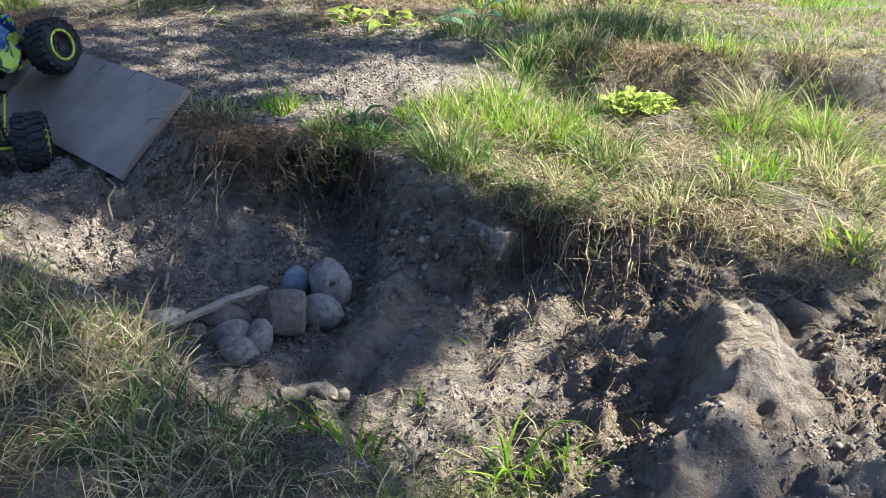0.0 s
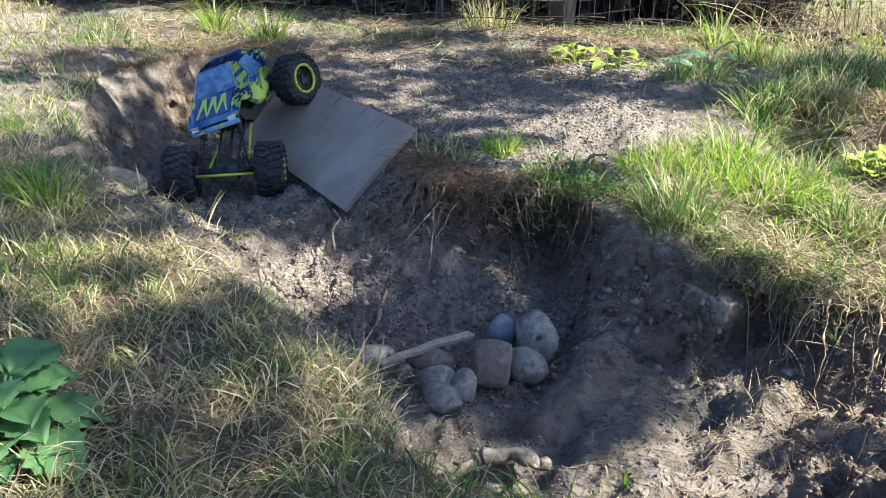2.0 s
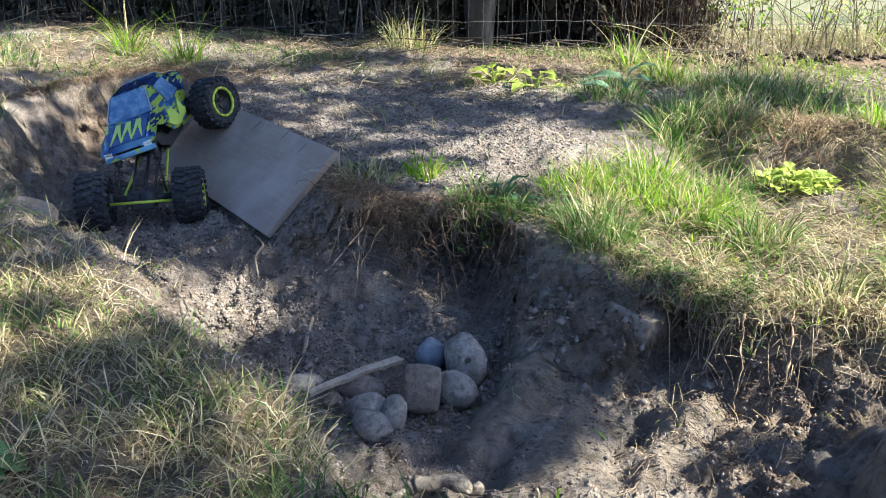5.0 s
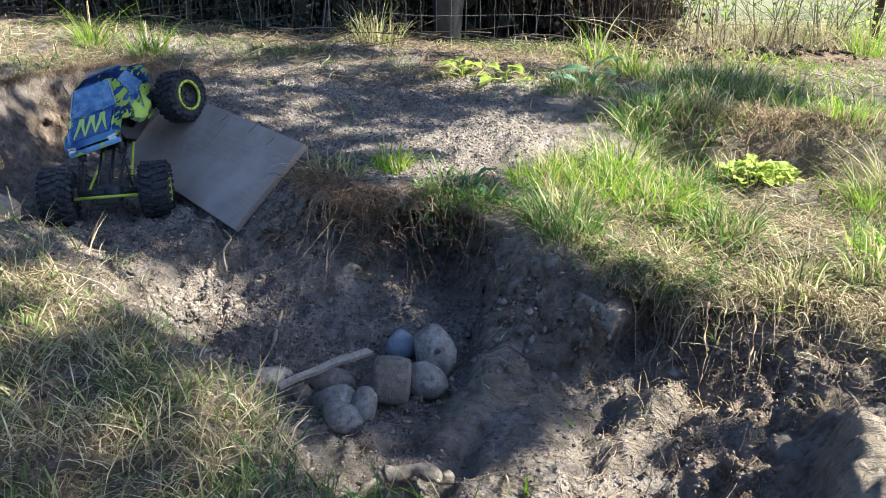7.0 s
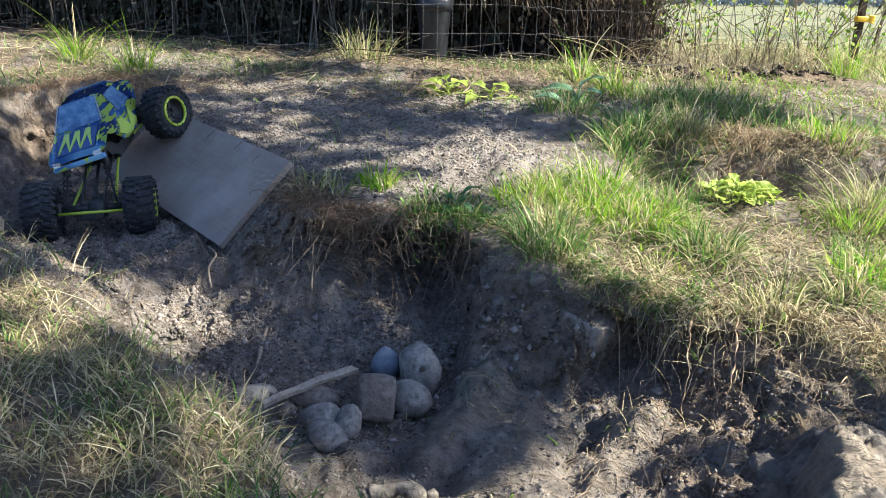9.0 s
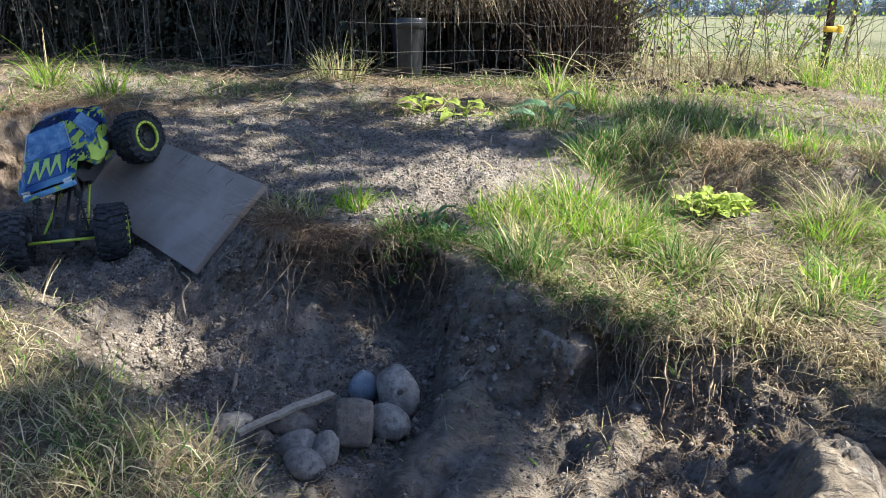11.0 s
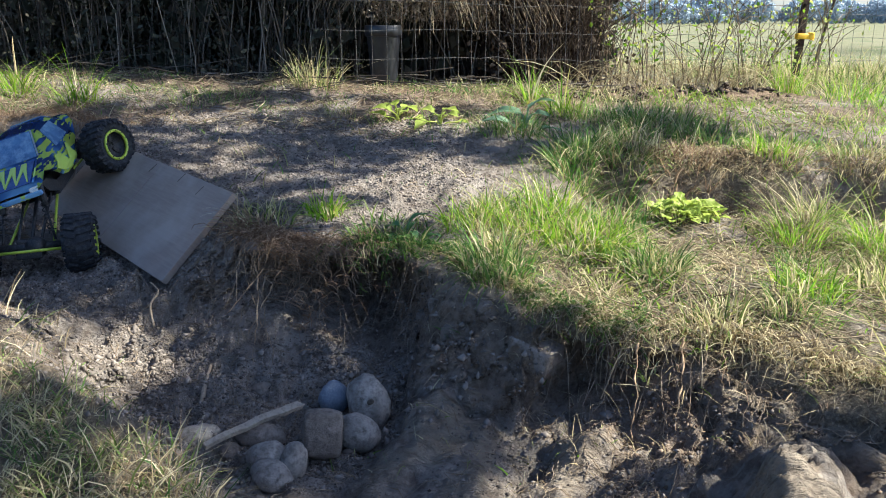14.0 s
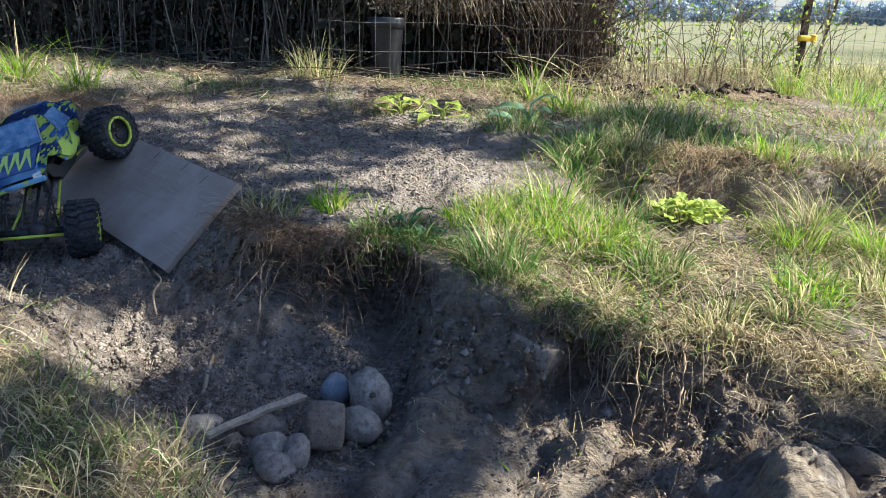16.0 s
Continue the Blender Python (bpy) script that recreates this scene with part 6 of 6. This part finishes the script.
def brambles():
    """Thin arching branches with sparse leaves at the sunny fence."""
    rng = np.random.default_rng(8)
    for k in range(54):
        x = rng.uniform(0.6, 1.75) if k else 0.62
        y = fence_y(x) + rng.uniform(-0.08, 0.25)
        g = height(x, y)
        h, a = rng.uniform(0.25, 0.75), rng.normal(0, 0.35)
        pts = [(x, y, g - 0.01), (x + a * h * 0.3, y, g + h * 0.55), (x + a * h, y + rng.normal(0, 0.06), g + h)]
        if k == 0:
            pts = [(0.6, 3.47, 0.5), (0.85, 3.5, 0.3), (1.23, 3.55, 0.11)]
        bush = thing("bramble", pose(*pts[0]), "thin arching weed stem with sparse leaves at the fence", "bramble", "brambles at the fence")
        fine = [Vector(pts[0]).lerp(Vector(pts[1]), t).lerp(Vector(pts[1]).lerp(Vector(pts[2]), t), t) - Vector(pts[0]) for t in np.linspace(0, 1, 12)]
        paths, rad = [[p[:] for p in fine]], [np.linspace(0.0026, 0.0009, 12)]
        for j in range(4):
            b = fine[rng.integers(3, 11)]
            e = b + Vector((rng.normal(0, 0.1), rng.normal(0, 0.05), rng.uniform(0.02, 0.14)))
            paths.append([b[:], (b.lerp(e, 0.5) + Vector((0, 0, 0.015)))[:], e[:]])
            rad.append([0.0018, 0.0014, 0.0008])
        v, f = tubes(paths, rad, 5)
        mesh_object("branch", v, f, TWIG if k % 3 else BARK, bush)
        spots = np.array([fine[i][:] for i in rng.integers(3, 12, 14)] + [p[-1] for p in paths]) + rng.normal(0, 0.025, (14 + len(paths), 3))
        v, f = leaf_cloud(spots, rng.uniform(0.01, 0.028, len(spots)), rng)
        mesh_object("foliage", v, f, LEAF_PALE if k % 2 else FRESH, bush)


brambles()


# ---- trees ----
def tree(label, x, y, tall, crown, radius, leaves, size, seed, mat=TREE_LEAF, limbs=None):
    rng = np.random.default_rng(seed)
    g = height(x, y)
    t = thing("tree", pose(x, y, g), label, "tree", "trees")
    cx, cy, cz = crown[0] - x, crown[1] - y, crown[2] - g
    top = np.array([cx, cy, cz])
    u = np.linspace(0, 1, 14)[:, None]
    knots = np.array([(0, 0, -0.1), (cx * 0.05, cy * 0.05, cz * 0.5), (cx * 0.5, cy * 0.5, cz * 0.9), tuple(top)])
    stem = (1 - u) ** 3 * knots[0] + 3 * u * (1 - u) ** 2 * knots[1] + 3 * u * u * (1 - u) * knots[2] + u ** 3 * knots[3] + rng.normal(0, 0.006, (14, 3))
    paths = [stem]
    rad = [np.linspace(0.075, 0.02, 14) * tall * (1 + 0.5 * np.exp(-np.arange(14) * 0.9))]
    tips, spreads = [], []
    for k in range(22 if limbs is None else len(limbs)):
        d = rng.normal(0, 1, 3)
        d /= np.linalg.norm(d)
        e = top + d * np.array(radius) * rng.uniform(0.5, 1.0)
        if limbs is not None:
            lift = rng.uniform(-0.12, 0.12)
            e = np.array([limbs[k][0], limbs[k][1], 2.5]) + SUN_DIR_ARRAY * lift - np.array([x, y, g])
            spreads.append(limbs[k][2])
        b = stem[rng.integers(9, 14)]
        m = (b + e) / 2 + rng.normal(0, 0.05, 3) + np.array([0, 0, 0.08])
        paths.append([b * (1 - t) ** 2 + 2 * t * (1 - t) * m + t * t * e for t in np.linspace(0, 1, 8)])
        rad.append(np.linspace(0.016, 0.004, 8) * tall)
        tips.append(e)
    v, f = tubes(paths, rad, 8)
    mesh_object("trunk", v, f, BARK, t)
    tips = np.array(tips)
    if limbs is None:
        p = tips[rng.integers(0, len(tips), leaves)] + rng.normal(0, 0.165, (leaves, 3)) * np.array(radius)
    else:
        # each bough carries leaves in step with its size
        share = np.array(spreads) ** 2
        pick = rng.choice(len(tips), leaves, p=share / share.sum())
        p = tips[pick] + rng.normal(0, 1, (leaves, 3)) * np.array(spreads)[pick][:, None]
    v, f = leaf_cloud(p, rng.uniform(size[0], size[1], leaves), rng)
    mesh_object("crown", v, f, mat, t)
    return t


# ends of the boughs at 2.5 m: x, y, reach of their leaves
SUN_DIR_ARRAY = np.array(SUN_DIR)
PIT_BOUGHS = [(2.47, 1.57, 0.051), (2.69, 1.56, 0.036), (2.83, 1.48, 0.044), (2.79, 1.33, 0.036), (2.92, 1.43, 0.044), (2.9, 1.3, 0.044), (2.94, 1.49, 0.036), (3.04, 1.4, 0.044), (3.05, 1.3, 0.044), (3.05, 1.18, 0.044),
              (3.12, 1.32, 0.036), (3.19, 1.23, 0.036), (3.17, 1.17, 0.044), (3.3, 1.19, 0.025), (2.92, 1.18, 0.044), (3.26, 1.12, 0.029), (2.88, 1.63, 0.025), (2.73, 1.22, 0.036),
              (3.55, 1.1, 0.025), (3.73, 1.11, 0.029), (3.48, 0.69, 0.025), (3.55, 0.69, 0.022), (3.66, 1.07, 0.022), (2.96, 1.68, 0.03), (3.26, 1.17, 0.03), (3.33, 1.24, 0.024), (3.3, 1.31, 0.02), (3.21, 1.1, 0.03), (3.2, 1.34, 0.03), (3.25, 1.25, 0.03), (3.13, 1.42, 0.022)]
BANK_BOUGHS = [(2.56, 1.06, 0.040), (2.59, 0.95, 0.048), (2.58, 0.83, 0.048), (2.7, 1.05, 0.040), (2.71, 0.79, 0.040), (2.86, 1.08, 0.036), (2.95, 0.87, 0.036), (3.04, 0.78, 0.040), (2.85, 0.74, 0.040), (2.65, 0.7, 0.048),
               (3.16, 0.78, 0.040), (2.45, 0.95, 0.040), (2.44, 0.8, 0.048), (2.3, 0.9, 0.048), (2.28, 0.76, 0.048), (2.93, 1.09, 0.03), (2.14, 0.98, 0.040),
               (2.1, 0.8, 0.048), (2.95, 0.66, 0.048),
               (2.3, 1.32, 0.04), (2.16, 1.38, 0.035), (2.42, 1.32, 0.03), (2.06, 1.2, 0.03)]
MOUND_BOUGHS = [(2.12, 2.19, 0.058), (2.45, 1.77, 0.058), (2.44, 1.67, 0.050), (2.6, 1.96, 0.041), (2.6, 1.8, 0.050), (2.63, 1.68, 0.041), (2.31, 1.7, 0.058), (2.29, 1.87, 0.058), (2.19, 1.98, 0.058), (2.46, 2.28, 0.037),
                (2.55, 2.2, 0.041), (2.65, 2.33, 0.041), (1.99, 2.4, 0.041), (2.2, 2.38, 0.041), (2.73, 2.24, 0.029), (2.13, 1.82, 0.058), (2.1, 1.68, 0.058), (2.0, 1.97, 0.058), (2.46, 1.94, 0.050), (2.44, 2.08, 0.025),
                (1.84, 2.09, 0.058), (1.72, 2.07, 0.050), (1.9, 1.9, 0.058), (1.76, 1.92, 0.050), (1.95, 2.24, 0.050), (1.8, 2.24, 0.050), (1.95, 1.77, 0.050), (1.66, 2.22, 0.050), (1.6, 2.02, 0.041), (2.12, 1.6, 0.033),
                (2.2, 1.56, 0.041), (2.33, 1.54, 0.041)]
HIGH_BOUGHS = [(1.62, 3.2, 0.0594), (1.33, 3.43, 0.066), (1.15, 3.55, 0.066), (1.0, 3.2, 0.066), (0.75, 3.58, 0.066), (1.3, 3.68, 0.066), (1.5, 3.12, 0.0528), (2.1, 3.02, 0.0396), (0.5, 3.15, 0.066), (2.36, 2.96, 0.0264), (1.52, 3.6, 0.066),
               (0.3, 3.4, 0.066), (1.5, 3.45, 0.066), (2.0, 3.25, 0.0396)]
VERGE_BOUGHS = [(3.54, 2.82, 0.046), (3.6, 2.7, 0.046), (3.61, 2.56, 0.046), (3.75, 2.53, 0.046), (3.47, 2.36, 0.030), (3.5, 2.6, 0.038), (3.46, 2.92, 0.030), (3.7, 2.63, 0.038), (3.16, 2.36, 0.030), (3.2, 2.5, 0.027), (2.98, 2.42, 0.023)]
REAR_BOUGHS = [(1.62, 2.5, 0.060), (1.7, 2.69, 0.060), (1.95, 2.74, 0.054), (2.08, 2.87, 0.060), (2.22, 2.95, 0.060), (2.42, 2.72, 0.048), (2.88, 2.8, 0.042), (2.93, 2.42, 0.060), (3.07, 2.28, 0.048), (2.78, 2.47, 0.048), (1.17, 2.28, 0.060),
               (1.46, 1.99, 0.054), (1.4, 2.27, 0.060), (3.26, 2.46, 0.054), (3.37, 2.24, 0.036), (3.17, 2.75, 0.054), (2.27, 2.6, 0.048), (1.3, 2.45, 0.048), (1.2, 2.05, 0.060), (1.8, 2.55, 0.048), (3.33, 2.6, 0.048), (2.6, 2.9, 0.042)]
TOP_BOUGHS = [(2.35, 2.4, 0.045), (2.5, 2.42, 0.045), (2.62, 2.48, 0.04), (2.75, 2.38, 0.04), (2.7, 2.1, 0.04), (2.33, 2.0, 0.04), (2.86, 2.33, 0.035), (2.1, 2.5, 0.045), (2.75, 1.85, 0.028), (2.2, 1.25, 0.03), (2.0, 1.32, 0.035),
              (1.9, 1.45, 0.05), (2.33, 1.1, 0.03), (2.4, 2.55, 0.04), (1.85, 2.4, 0.04), (2.55, 2.62, 0.035), (1.78, 1.6, 0.05), (1.95, 1.1, 0.05), (1.8, 1.25, 0.05)]
tree("leafy tree whose branches shade the pit", 3.5, -1.2, 0.7, (2.9, 0.4, 2.55), (0.4, 0.4, 0.3), 2350, (0.025, 0.07), 5, limbs=PIT_BOUGHS)
tree("thin-crowned tree over the near bank", 4.4, -0.7, 0.6, (3.2, 0.5, 2.6), (0.75, 0.75, 0.3), 1750, (0.025, 0.065), 12, limbs=BANK_BOUGHS)
tree("leafy tree reaching over the ramp", 0.3, -2.2, 0.6, (1.5, 0.6, 2.6), (0.5, 0.5, 0.3), 3400, (0.03, 0.085), 13, limbs=MOUND_BOUGHS)
tree("light-crowned tree over the mound", -0.9, -2.6, 0.5, (1.2, 0.4, 2.6), (0.5, 0.5, 0.3), 1400, (0.03, 0.08), 15, limbs=TOP_BOUGHS)
tree("leafy tree leaning over the fence", 0.1, 5.4, 0.7, (0.9, 4.0, 2.8), (0.42, 0.42, 0.3), 1900, (0.04, 0.1), 7, limbs=HIGH_BOUGHS)
tree("young leafy tree beside the trench", 5.2, 2.4, 0.6, (4.0, 2.6, 2.5), (0.38, 0.38, 0.3), 1050, (0.03, 0.085), 8, limbs=VERGE_BOUGHS)
tree("sparse tree behind the mound", -2.2, 4.9, 0.6, (0.6, 3.6, 2.7), (0.4, 0.4, 0.3), 1800, (0.03, 0.085), 14, limbs=REAR_BOUGHS)
tree("leafy tree over the thicket", -1.1, 4.6, 1.3, (-1.0, 4.2, 2.6), (1.9, 0.7, 0.7), 9000, (0.08, 0.18), 6)


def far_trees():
    """A low wood across the end of the field, its haze painted into the colour."""
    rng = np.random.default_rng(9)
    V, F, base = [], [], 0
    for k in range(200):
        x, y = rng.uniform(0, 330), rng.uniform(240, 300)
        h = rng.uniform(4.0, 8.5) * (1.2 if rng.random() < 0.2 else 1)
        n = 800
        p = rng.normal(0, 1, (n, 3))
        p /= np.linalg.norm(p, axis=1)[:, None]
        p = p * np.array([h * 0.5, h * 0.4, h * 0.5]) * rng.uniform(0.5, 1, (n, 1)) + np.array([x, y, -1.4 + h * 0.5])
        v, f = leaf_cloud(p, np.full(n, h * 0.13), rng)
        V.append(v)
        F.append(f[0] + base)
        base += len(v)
    tagged(mesh_object("distant_wood", np.concatenate(V), [np.concatenate(F)], FAR_HAZE), "wood across the field with haze painted into its pale blue", "distant wood", kind="stuff")


# pale blue-grey: the haze of distance is put into the foliage colour
FAR_HAZE = mottled("haze_painted_foliage", (0.4, 0.47, 0.54), (0.46, 0.53, 0.6), (0.37, 0.43, 0.5), 0.05, 0.4, 0.9, 0.1, 0.01)
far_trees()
